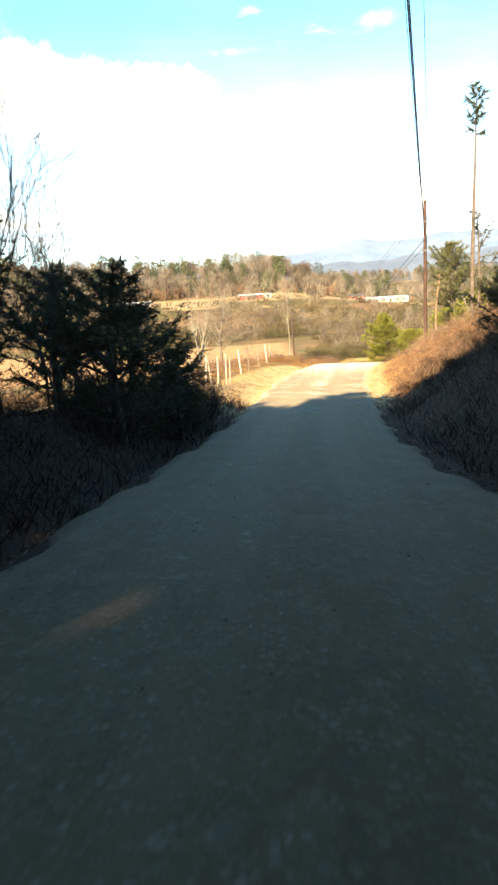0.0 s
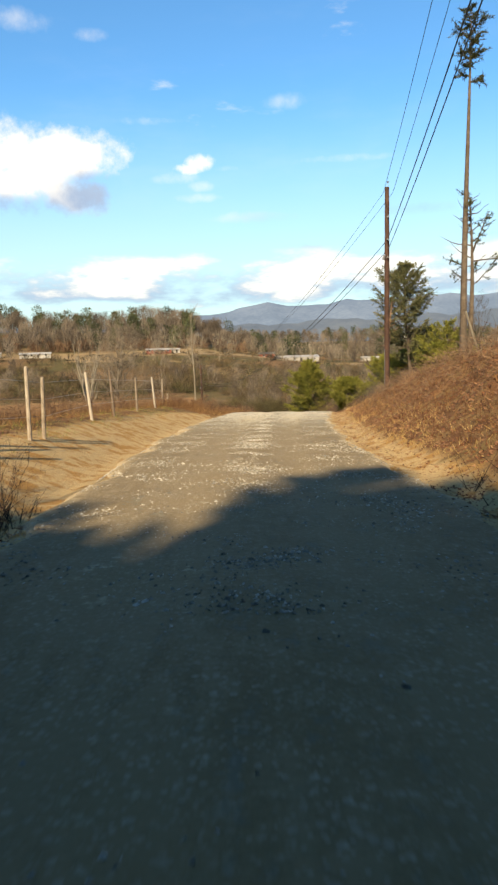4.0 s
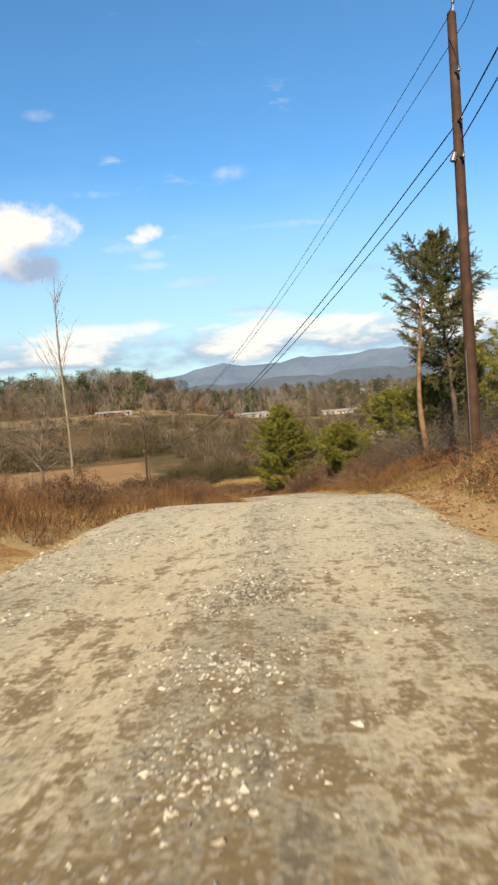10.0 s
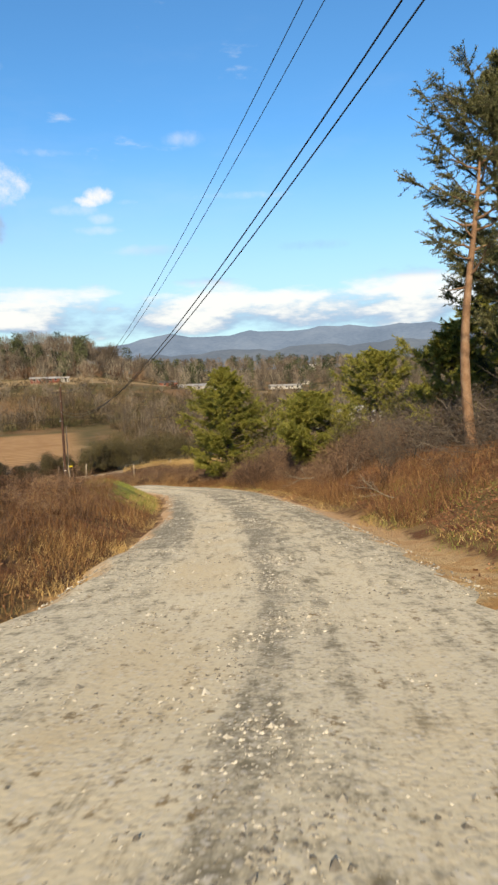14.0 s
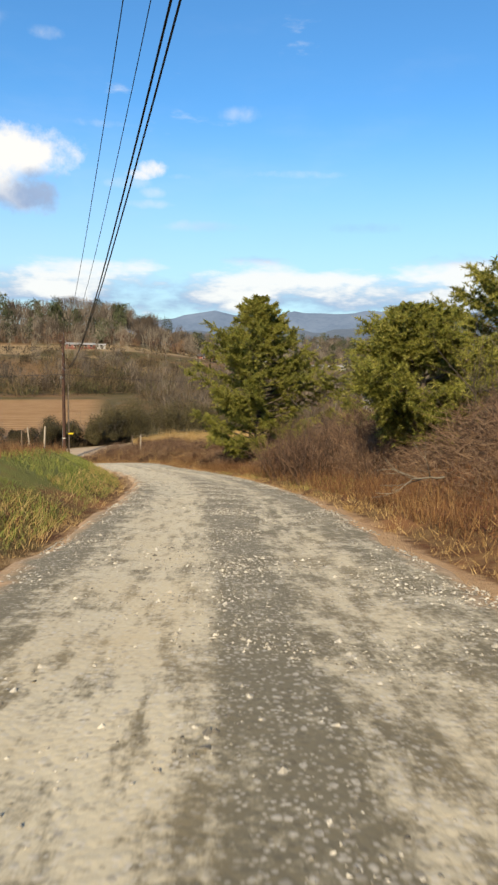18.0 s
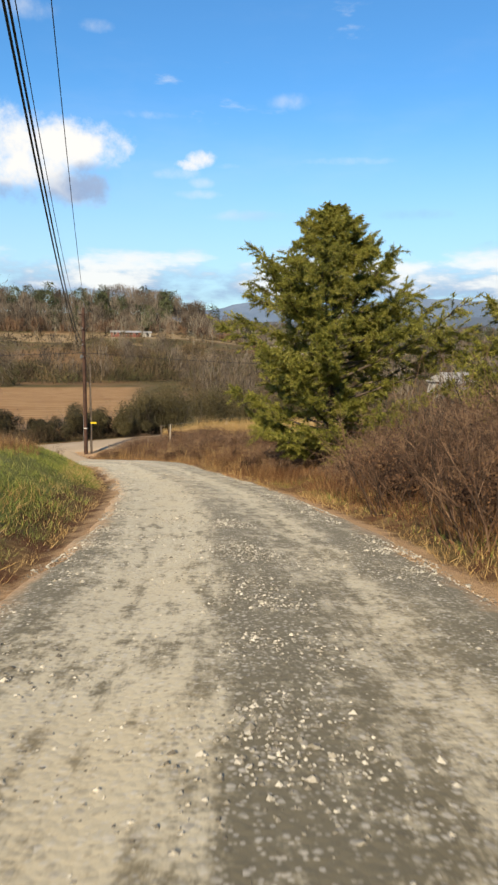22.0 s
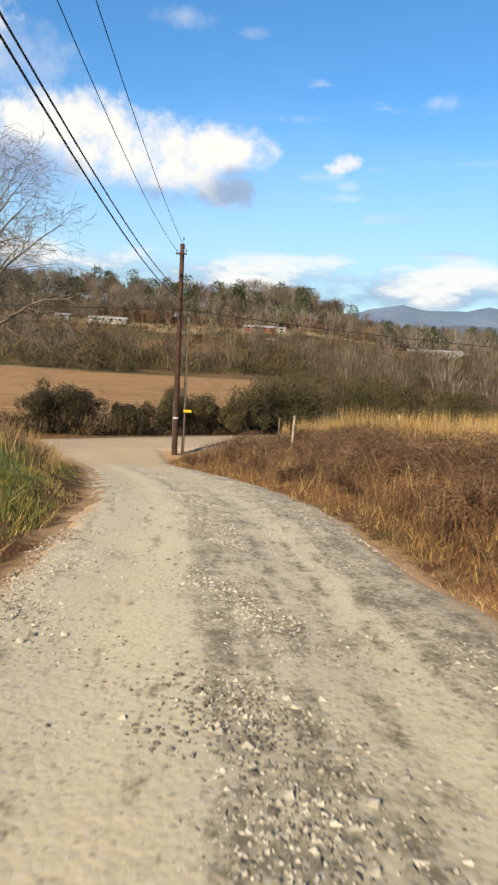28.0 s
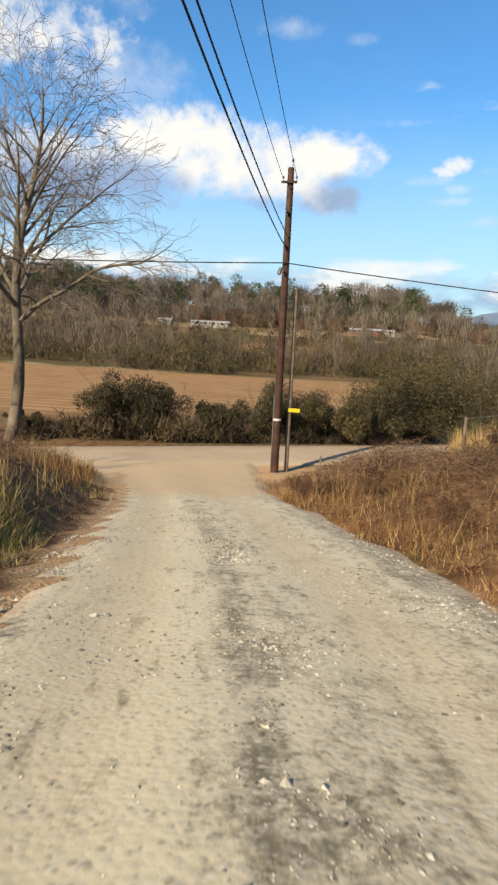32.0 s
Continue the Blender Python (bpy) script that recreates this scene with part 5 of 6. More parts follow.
rng = np.random.default_rng(5)
BRUSH = [brush_mesh(60 + i, h, w, n, M_TWIG) for i, (h, w, n) in enumerate(((1.9, 1.9, 30), (1.4, 1.7, 28), (2.5, 2.1, 32), (1.0, 1.5, 26)))]
GREYB = [brush_mesh(70 + i, h, w, n, M_GREYTWIG, 0.007) for i, (h, w, n) in enumerate(((2.2, 2.2, 30), (3.0, 2.4, 34)))]
M_DRYLEAF = material("dry_brown_leaves", [(0.06, 0.032, 0.02), (0.14, 0.075, 0.042), (0.25, 0.135, 0.07), (0.36, 0.22, 0.12)], 0.8, 8.0, 0.85, 0, island=0.5, objects=0.4, translucent=0.15)
LEAFY = [leaf_mesh(80 + i, 1.3, 1.8, 2400, 0.06, M_DRYLEAF, 0.1) for i in range(2)]


def put_brush(x, y, mesh, size, label, name="brush"):
    ob = new(name, mesh)
    ob.matrix_basis = pose(x, y, land_at(x, y) - 0.03, rng.normal(0, 4), rng.normal(0, 4), rng.uniform(0, 360)) @ Matrix.Diagonal((size, size, size * rng.uniform(0.85, 1.15), 1))
    return tagged(ob, label, "shrub", "roadside brush")


def scatter(n, y0, y1, d0, d1, side, meshes, s0, s1, label, fall=0.0):
    for _ in range(n):
        y = rng.uniform(y0, y1)
        d = d0 + (d1 - d0) * rng.random() ** 1.2
        put_brush(float(road_x(y) + side * (d - HALF + (edge_r(y) if side > 0 else edge_l(y)))), y, meshes[rng.integers(len(meshes))], rng.uniform(s0, s1) * (1 - fall * (1 - (d - d0) / (d1 - d0 + 1e-6))), label)


B_L, G_L = "tangled leafless brown brush", "tall tangled grey-brown leafless brush"
scatter(30, 66, 96, 4.0, 8.0, 1, BRUSH[:3], 0.8, 1.25, B_L, 0.5)
scatter(26, 70, 98, 6.0, 13.0, 1, GREYB, 0.85, 1.3, G_L, 0.2)
scatter(30, 97, 127, 3.9, 6.6, 1, BRUSH[:2] + BRUSH[3:], 0.35, 0.6, B_L, 0.35)
scatter(22, 50, 68, 4.6, 10.0, 1, [BRUSH[1], BRUSH[3], GREYB[0]], 0.5, 0.9, B_L, 0.4)
scatter(15, 22, 50, 5.0, 11.0, 1, [BRUSH[1], BRUSH[3]], 0.45, 0.8, B_L, 0.4)
scatter(26, 47, 72, 4.0, 10.0, -1, [BRUSH[0], BRUSH[1], BRUSH[3]], 0.5, 0.85, B_L, 0.4)
scatter(16, 72, 100, 5.2, 12.0, -1, [BRUSH[1], BRUSH[3]], 0.4, 0.7, B_L, 0.3)
scatter(17, 104, 126, 3.6, 9.0, -1, [BRUSH[0], BRUSH[3], BRUSH[1]], 0.55, 0.9, B_L, 0.3)
scatter(19, 26, 50, 5.5, 12.0, -1, [BRUSH[1], BRUSH[3]], 0.4, 0.75, B_L, 0.2)
scatter(22, -8, 22, 3.2, 9.0, -1, [BRUSH[0], BRUSH[2], GREYB[0]], 0.5, 0.9, "dark tangled brush on the shaded verge", 0.4)
scatter(19, -8, 21, 3.2, 7.5, 1, [BRUSH[0], BRUSH[1]], 0.4, 0.75, "dark tangled brush on the shaded bank", 0.4)
scatter(14, 6, 20, 2.9, 4.2, -1, [BRUSH[0], BRUSH[1]], 0.5, 0.9, "dark tangled brush on the shaded verge")
scatter(9, 14, 22, 3.3, 6.0, 1, LEAFY, 0.3, 0.55, "dry weed clump with brown leaves at the bank's foot")
scatter(15, 52, 96, 5.0, 9.0, 1, LEAFY, 0.5, 0.9, "brush clump holding dry rust leaves", 0.3)
scatter(46, 45, 74, 4.5, 10.5, -1, LEAFY, 0.45, 0.85, "brush clump holding dry rust leaves", 0.2)
scatter(8, 26, 46, 6.4, 10.5, -1, LEAFY, 0.35, 0.6, "brush clump holding dry rust leaves", 0.2)
for x, y, k, size in ((22.3, 81.6, 0, 0.75), (22.9, 83.4, 2, 0.66), (22.6, 85.2, 0, 0.85), (23.6, 86.4, 2, 0.75), (23.4, 80.0, 2, 0.6), (24.2, 83.8, 2, 0.85), (23.0, 88.2, 0, 0.9), (24.6, 88.6, 2, 0.8)):
    put_brush(x, y, BRUSH[k], size * 1.15, "high tangled thicket of red-brown bare twigs")
    put_brush(x + 0.3, y + 0.5, LEAFY[k // 2], size, "brush clump holding dry rust leaves")
scatter(40, 97, 126, 3.6, 8.0, 1, LEAFY, 0.35, 0.75, "brush clump holding dry rust leaves", 0.2)


def evergreen_bush(x, y, seed, h, w, n, size, mat, label):
    t = thing("evergreen_bush", (x, y, land_at(x, y) - 0.05), label, "shrub", "bushes beside the paved lane", rng.uniform(0, 360))
    tagged(part("stem_tangle", brush_mesh(seed, h * 0.9, w * 0.9, 26, M_GREYTWIG, 0.012), None, t), kind="stuff")
    part("leaves", leaf_mesh(seed + 1, h, w, n, size, mat, 0.25), None, t)
    return t


M_BUSH = material("olive_evergreen_leaves", [(0.04, 0.034, 0.016), (0.085, 0.074, 0.032), (0.17, 0.135, 0.06)], 0.6, 6.0, 0.6, 0, island=0.4, translucent=0.2)
M_BUSHB = material("brown_olive_thicket", [(0.055, 0.046, 0.019), (0.118, 0.1, 0.04), (0.21, 0.17, 0.075)], 0.5, 5.0, 0.7, 0, island=0.4, translucent=0.2)
for i, (x, y, h, w) in enumerate(((1.9, 142.0, 3.9, 4.2), (3.6, 143.4, 3.6, 3.6), (7.0, 144.4, 2.6, 3.4), (10.2, 145.4, 4.2, 3.6), (12.2, 146.6, 3.4, 3.0), (-4.4, 142.5, 1.5, 3.4))):
    evergreen_bush(x, y, 100 + 2 * i, h, w, 17000, 0.1, M_BUSH, "dense dark olive evergreen bush")
for i, (x, y, h, w) in enumerate(((16.5, 146.5, 5.0, 5.4), (20.0, 148.5, 6.6, 6.4), (24.5, 150.5, 6.4, 6.4), (29.5, 152.0, 5.6, 6.0), (34.5, 153.5, 5.2, 6.0), (40, 156, 5.0, 7.0), (15.8, 143.2, 3.0, 3.6))):
    evergreen_bush(x, y, 130 + 2 * i, h, w, 19000, 0.12, M_BUSHB, "tall brown-olive thicket behind the paved lane")


# ---- fences ----
def fence_post(x, y, h, label="weathered pale wooden fence post", lean=3.0):
    ob = new("fence_post")
    bm = lathe([(0.046, -0.3), (0.044, 0), (0.04, h * 0.6), (0.037, h - 0.03), (0.026, h)], 8)
    me = bpy.data.meshes.new("fence_post")
    bm.to_mesh(me)
    bm.free()
    me.materials.append(M_WOODGREY)
    bpy.data.objects.remove(ob)
    ob = new("fence_post", me)
    ob.matrix_basis = pose(x, y, land_at(x, y), rng.normal(0, lean), rng.normal(0, lean), 0)
    return tagged(ob, label, "fence post", "fence posts")


LEFT_POSTS = [(2.5, 20.2), (2.9, 22.2), (3.1, 23.4), (3.3, 24.6), (3.6, 26.2), (3.75, 26.9), (4.17, 32.2), (4.62, 34.6), (5.2, 38.2), (5.8, 42.3), (6.1, 46.8), (6.41, 51.4), (6.9, 55.0), (7.6, 59), (8.4, 63.5)]
RIGHT_POSTS = [(18.8, 120.9), (19.35, 117.9), (22.6, 114.8), (26.0, 111.6), (29.0, 109.0)]
BANK_POSTS = [(20.2, 40.0), (20.9, 43.0), (21.7, 49.5), (22.2, 53.5), (19.6, 36.5)]
for k, (x, y) in enumerate(LEFT_POSTS):
    fence_post(x, y, 1.35 + 0.1 * math.sin(k * 2.1))
for k, (x, y) in enumerate(RIGHT_POSTS):
    fence_post(x, y, (1.2, 1.2, 1.0, 0.9, 0.9)[k])
for k, (x, y) in enumerate(BANK_POSTS):
    fence_post(x, y, 1.1)
fence_post(14.5, 132.6, 0.9, "short weathered post beside the utility pole"), fence_post(13.13, 97.7, 1.3), fence_post(12.3, 101.5, 1.2), fence_post(14.1, 94.0, 1.2)
for posts, name in ((LEFT_POSTS, "fence_wire"), (sorted(RIGHT_POSTS, key=lambda p: p[0]), "fence_wire")):
    for h in (0.45, 0.8, 1.15):
        segs = [(*posts[i], land_at(*posts[i]) + h, *posts[i + 1], land_at(*posts[i + 1]) + h, 0.004, 0.004) for i in range(len(posts) - 1)]
        v, f = tubes(segs, 4)
        tagged(new(name, mesh_np(name, v, f, [M_METAL])), "rusty wire strand strung along the fence posts", "fence wire", "fence wires")
# a thick pale stake leaning on the bank top
stake = new("leaning_stake", bpy.data.meshes.new("leaning_stake"))
bm = lathe([(0.05, 0), (0.05, 1.5), (0.04, 3.0)], 8)
bm.to_mesh(stake.data)
bm.free()
stake.data.materials.append(M_PALE)
stake.matrix_basis = pose(20.6, 42.0, land_at(20.6, 42.0) - 0.1, 0, -24, 20)
tagged(stake, "pale bleached pole leaning over the bank", "stake")
for k, (x, y) in enumerate(((15.2, 131.8), (15.7, 132.0), (16.6, 132.3))):
    ob = part("white_bucket", lathe([(0.11, 0), (0.15, 0.34), (0.16, 0.36), (0.15, 0.38)], 12), M_WHITE)
    ob.matrix_basis = pose(x, y, land_at(x, y) - 0.02, 0, (0, 80, 0)[k], 30)
    tagged(ob, "small white bucket lying in the weeds", "bucket", "white buckets")


# ---- grass, litter and stones ----
def near_points(n, y0, y1, d0, d1, side, power=1.0):
    y = rng.uniform(y0, y1, n)
    d = d0 + (d1 - d0) * rng.random(n) ** power
    x = road_x(y) + side * (d - HALF + (edge_r(y) if side > 0 else edge_l(y)))
    return x, y, d


def grass(name, spec, height, width, mat, label, lean=0.35):
    P = [near_points(*s) for s in spec]
    x, y = np.concatenate([p[0] for p in P]), np.concatenate([p[1] for p in P])
    keep = ripple(x, y, 0.9, 0.5) + ripple(x, y, 2.7, 1.5) + rng.normal(0, 0.5, len(x)) > -0.45
    x, y = x[keep], y[keep]
    base = np.stack([x, y, land(x, y) - 0.03], -1)
    clump = 0.7 + 0.4 * ripple(x, y, 1.6, 2.5) + 0.3 * ripple(x, y, 0.55, 4.5)
    h = height * rng.uniform(0.45, 1.25, len(x)) * clump
    way = np.stack([rng.normal(0, lean, len(x)), rng.normal(0, lean, len(x)), np.ones(len(x))], -1)
    tip = base + way * h[:, None]
    v, f = blades(base, tip, width * rng.uniform(0.6, 1.5, len(x)), rng)
    return tagged(new(name, mesh_np(name, v, f, [mat])), label, "grass", kind="stuff")


grass("rust_grass", [(26000, 44, 76, 4.4, 10, -1, 1.1), (9000, 44, 70, 2.9, 4.6, -1, 1.0), (17000, 94, 128, 3.0, 9, 1, 1.3), (30000, 60, 98, 3.2, 7, 1, 1.4), (7000, 119, 127, 3.2, 9, -1, 1.2), (14000, 24, 46, 5.0, 12, -1), (14000, 72, 102, 4.6, 12, -1), (9000, 22, 58, 3.6, 10, 1, 1.0)], 0.55, 0.011, M_SEDGE, "rust-brown broomsedge along the verges")
grass("straw_grass", [(12000, 46, 62, 2.6, 4.2, -1, 1.3), (5000, 22, 60, 3.2, 4.5, 1, 1.3), (15000, 60, 126, 2.7, 3.9, 1, 1.2), (14000, 62, 126, 2.7, 3.8, -1, 1.2), (9000, 20, 46, 5.6, 10, -1)], 0.2, 0.010, M_STRAW, "short straw-coloured grass beside the gravel", 0.6)
grass("tall_weeds", [(4500, 106, 126, 3.3, 8, -1, 1.0), (1800, 96, 126, 3.0, 5.5, 1, 1.0)], 0.75, 0.012, M_STRAW, "tall tan dry weeds on the verges", 0.25)
grass("short_straw", [(30000, 19, 50, 2.9, 6.4, -1, 0.6), (6000, 19, 48, 3.0, 4.2, 1, 1.0)], 0.06, 0.012, M_STRAW, "cropped straw-coloured turf on the sandy verge", 0.9)
grass("green_grass", [(70000, 70, 104, 2.9, 7.5, -1, 1.2), (9000, 48, 66, 2.9, 5, 1), (2500, 24, 44, 4.0, 5.8, -1), (24000, 100, 115, 2.8, 7.5, -1), (6000, 78, 94, 3, 4.5, 1)], 0.16, 0.011, M_GREEN, "short green and yellow winter grass on the verge", 0.5)
n = 90000
gx_, gy_ = 19 + 29 * rng.random(n) ** 1.4, rng.uniform(104, 137, n)
ok = (gx_ - road_x(gy_) > 7.0) & (gy_ - 0.45 * gx_ < 124)
gx_, gy_ = gx_[ok], gy_[ok]
b = np.stack([gx_, gy_, land(gx_, gy_) - 0.03], -1)
tip = b + np.stack([rng.normal(0, 0.15, len(gx_)), rng.normal(0, 0.15, len(gx_)), rng.uniform(0.6, 1.3, len(gx_))], -1)
v, f = blades(b, tip, 0.024 * rng.uniform(0.6, 1.5, len(gx_)), rng)
tagged(new("tall_straw", mesh_np("tall_straw", v, f, [M_STRAW])), "stand of tall tan broomsedge behind the fence", "grass", kind="stuff")


def thicket(name, spec, height, mat, label, width=0.012, length=(0.35, 0.9)):
    """Interwoven bare stems filling a strip of brush."""
    P = [near_points(*q) for q in spec]
    x, y, d = (np.concatenate([p[i] for p in P]) for i in range(3))
    top_h = height * np.clip(0.75 + 0.5 * ripple(x, y, 2.2, 3.1), 0.25, 1.3) * step(d, 3.2, 5.6)
    z = land(x, y) + top_h * rng.random(len(x)) ** 1.3 * 0.8
    b = np.stack([x, y, z], -1)
    way = np.stack([rng.normal(0, 0.75, len(x)), rng.normal(0, 0.75, len(x)), rng.uniform(-0.2, 1.0, len(x))], -1)
    tip = b + way * rng.uniform(*length, len(x))[:, None] * np.minimum(1, top_h / 1.2)[:, None]
    v, f = blades(b, tip, width * rng.uniform(0.5, 1.5, len(x)), rng)
    return tagged(new(name, mesh_np(name, v, f, [mat])), label, "brush", kind="stuff")


thicket("brown_thicket", [(130000, 72, 97, 4.0, 10.5, 1, 0.9)], 1.9, M_TWIG, "dense tangle of leafless brown brush along the lane", 0.009, (0.2, 0.5))
thicket("low_thicket", [(64000, 97, 127, 3.3, 8.2, 1, 1.0)], 0.75, M_TWIG, "low tangle of brown brush before the fence", 0.012, (0.25, 0.5))
thicket("grey_thicket", [(52000, 58, 82, 5.6, 15, 1, 0.7), (22000, 84, 100, 8, 16, 1, 1.0)], 2.3, M_GREYTWIG, "grey leafless undergrowth on the bank")
thicket("weed_stems", [(24000, 94, 128, 3.4, 7, 1, 1.1), (16000, 46, 74, 3.8, 8, -1, 1.0), (9000, 108, 127, 3.2, 7, -1, 1.0), (8000, 24, 48, 5.2, 10, -1, 1.0), (16000, 22, 52, 3.6, 10, 1, 1.0), (14000, -4, 21, 2.6, 7, -1, 1.0), (10000, -4, 21, 2.7, 7, 1, 1.0)], 0.9, M_TWIG, "dry upright weed stems along the verges", 0.009, (0.4, 0.8))


grass("verge_weeds", [(15000, -4, 21, 2.6, 7, -1, 1.0), (13000, -4, 21, 2.7, 7, 1, 1.0)], 0.55, 0.014, M_TWIG, "dark dry weeds on the shaded verges", 0.5)


def litter(n, y0, y1, d0, d1, side):
    x, y, d = near_points(n, y0, y1, d0, d1, side)
    p = np.stack([x, y, land(x, y) + rng.uniform(0, 0.03, n)], -1)
    a = rng.uniform(0, 6.28, n)
    tip = p + np.stack([np.cos(a), np.sin(a), rng.uniform(-0.2, 0.7, n)], -1) * rng.uniform(0.03, 0.075, n)[:, None]
    return blades(p, tip, rng.uniform(0.018, 0.042, n), rng)


L = [litter(46000, 20, 56, 3.4, 10, 1), litter(5000, 18, 56, 2.6, 4.2, 1), litter(5000, 18, 52, 4.5, 9, -1), litter(45000, 54, 76, 3.4, 9, 1), litter(12000, 76, 126, 3.0, 7, 1), litter(9000, 44, 74, 3.0, 8, -1), litter(14000, -8, 21, 2.3, 8, 1), litter(14000, -8, 21, 2.3, 8, -1)]
offs = np.cumsum([0] + [len(a[0]) for a in L[:-1]])
tagged(new("leaf_litter", mesh_np("leaf_litter", np.concatenate([a[0] for a in L]), np.concatenate([a[1] + o for a, o in zip(L, offs)]), [M_LITTER])), "fallen rust-brown leaves over the banks", "leaves", kind="stuff")


def stones(n, y0, y1, size, picker):
    y = rng.uniform(y0, y1, n)
    d = picker(n, y)
    t = np.interp(y, ry, norm[:, 0]), np.interp(y, ry, norm[:, 1])
    x, yy = road_x(y) + t[0] * d, y + t[1] * d
    keep = ripple(x, yy, 0.5, 0.2) + ripple(x, yy, 1.6, 1.2) + rng.normal(0, 0.35, n) > -0.15
    x, yy, y, d = x[keep], yy[keep], y[keep], d[keep]
    n = len(x)
    z = road_z(y) + bed_z(d, y)
    z = np.where((d > edge_r(y)) | (-d > edge_l(y)), np.maximum(z, land(x, yy)), z)
    s = np.minimum(size * rng.lognormal(0, 0.4, n), 0.032)
    a = rng.uniform(0, 6.28, n)[:, None] + np.arange(5) * 1.257 + rng.normal(0, 0.2, (n, 5))
    r = rng.uniform(0.75, 1.25, (n, 5))
    squash = rng.uniform(0.6, 1.0, (n, 1))
    ring = np.stack([np.cos(a) * r, np.sin(a) * r * squash, rng.uniform(-0.3, 0.1, (n, 5))], -1)
    tip = np.stack([rng.normal(0, 0.35, n), rng.normal(0, 0.35, n), rng.uniform(0.4, 0.75, n)], -1)[:, None]
    fc = np.array([(k, (k + 1) % 5, 5) for k in range(5)])
    v = np.concatenate([ring, tip], 1) * s[:, None, None] + np.stack([x, yy, z], -1)[:, None, :]
    return v.reshape(-1, 3), (fc[None] + (np.arange(n) * 6)[:, None, None]).reshape(-1, 3)


def mid(n, y):
    return crown_at(y) + rng.choice([-1.6, 0.0, 1.55, 0.15], n, p=[0.15, 0.45, 0.18, 0.22]) + rng.normal(0, 0.2, n)


def anywhere(n, y):
    u = rng.random(n)
    return -edge_l(y) - 0.3 + u * (edge_l(y) + edge_r(y) + 0.6)


def edges(n, y):
    q = rng.normal(0, 0.2, n)
    return np.where(rng.random(n) < 0.5, -edge_l(y) + 0.1 + q, edge_r(y) - 0.1 + q)


S = [stones(60000, 16, 118, 0.009, mid), stones(70000, 16, 122, 0.0082, anywhere), stones(15000, 16, 118, 0.0145, anywhere), stones(14000, 17, 44, 0.012, mid), stones(4000, -4, 16, 0.009, anywhere), stones(14000, 92, 116, 0.0105, mid), stones(26000, 20, 124, 0.011, edges)]
offs = np.cumsum([0] + [len(a[0]) for a in S[:-1]])
tagged(new("gravel_stones", mesh_np("gravel_stones", np.concatenate([a[0] for a in S]), np.concatenate([a[1] + o for a, o in zip(S, offs)]), [M_STONE])), "loose pale crushed stones scattered over the lane", "gravel", kind="stuff")


# ---- valley scrub, woods and far hills ----
def far_trees(name, xy, heights, kind, mat, label, per=40, width=0.25):
    """Many far trees in one mesh: a stem and a crown of slim blades."""
    n = len(xy)
    z = land(xy[:, 0], xy[:, 1])
    base = np.concatenate([xy, z[:, None]], 1)
    k = np.repeat(np.arange(n), per)
    m = n * per
    h = heights[k]
    u = rng.random(m)
    a = rng.uniform(0, 6.28, m)
    if kind == "bare":
        # limbs rise from the stem into a rounded crown of fine twigs
        lvl = 0.3 + 0.7 * u ** 0.8
        wide = 0.3 * np.sqrt(np.clip(1 - ((lvl - 0.62) / 0.42) ** 2, 0.02, 1)) * rng.random(m) ** 0.5
        tip = base[k] + np.stack([np.cos(a) * wide * h, np.sin(a) * wide * h, lvl * h], -1)
        back = h * rng.uniform(0.1, 0.26, m)
        st = tip - np.stack([np.cos(a) * wide * back * 1.6, np.sin(a) * wide * back * 1.6, back], -1)
    elif kind == "pine":
        lvl = 0.25 + 0.7 * u
        reach = h * (0.05 + 0.17 * np.sqrt(np.clip(1 - ((lvl - 0.55) / 0.45) ** 2, 0, 1))) * rng.uniform(0.3, 1.1, m)
        c = base[k] + np.stack([np.cos(a) * reach, np.sin(a) * reach, lvl * h], -1)
        st = c
        tip = c + rng.normal(0, 0.055, (m, 3)) * h[:, None] + np.array([0, 0, 0.2])
    else:
        r = rng.random(m) ** 0.5 * 0.6
        st = base[k] + np.stack([np.cos(a) * r * h, np.sin(a) * r * h, u * h * (0.75 - 0.5 * r)], -1)
        tip = st + np.stack([rng.normal(0, 0.16, m) * h, rng.normal(0, 0.16, m) * h, rng.uniform(0.1, 0.34, m) * h], -1)
    w = width * rng.uniform(0.5, 1.5, m) * (h / np.mean(heights)) ** 0.5
    v, f = blades(st, tip, w, rng)
    tr = 0.02 * heights
    v2, f2 = blades(base - np.array([0, 0, 0.3]), base + np.stack([0 * z, 0 * z, heights * 0.55], -1), tr, rng)
    ob = new(name, mesh_np(name, np.concatenate([v, v2]), np.concatenate([f, f2 + len(v)]), [mat]))
    own = rng.random(n)
    tone_at = ob.data.attributes.new("tone", "FLOAT", "POINT")
    tone_at.data.foreach_set("value", np.concatenate([np.repeat(own[k], 3), np.repeat(own, 3)]).astype(np.float32))
    return tagged(ob, label, "woods", kind="stuff")


def spots(n, x0, x1, y0, y1, gate=None):
    p = np.stack([rng.uniform(x0, x1, n), rng.uniform(y0, y1, n)], -1)
    return p if gate is None else p[gate(p[:, 0], p[:, 1])]


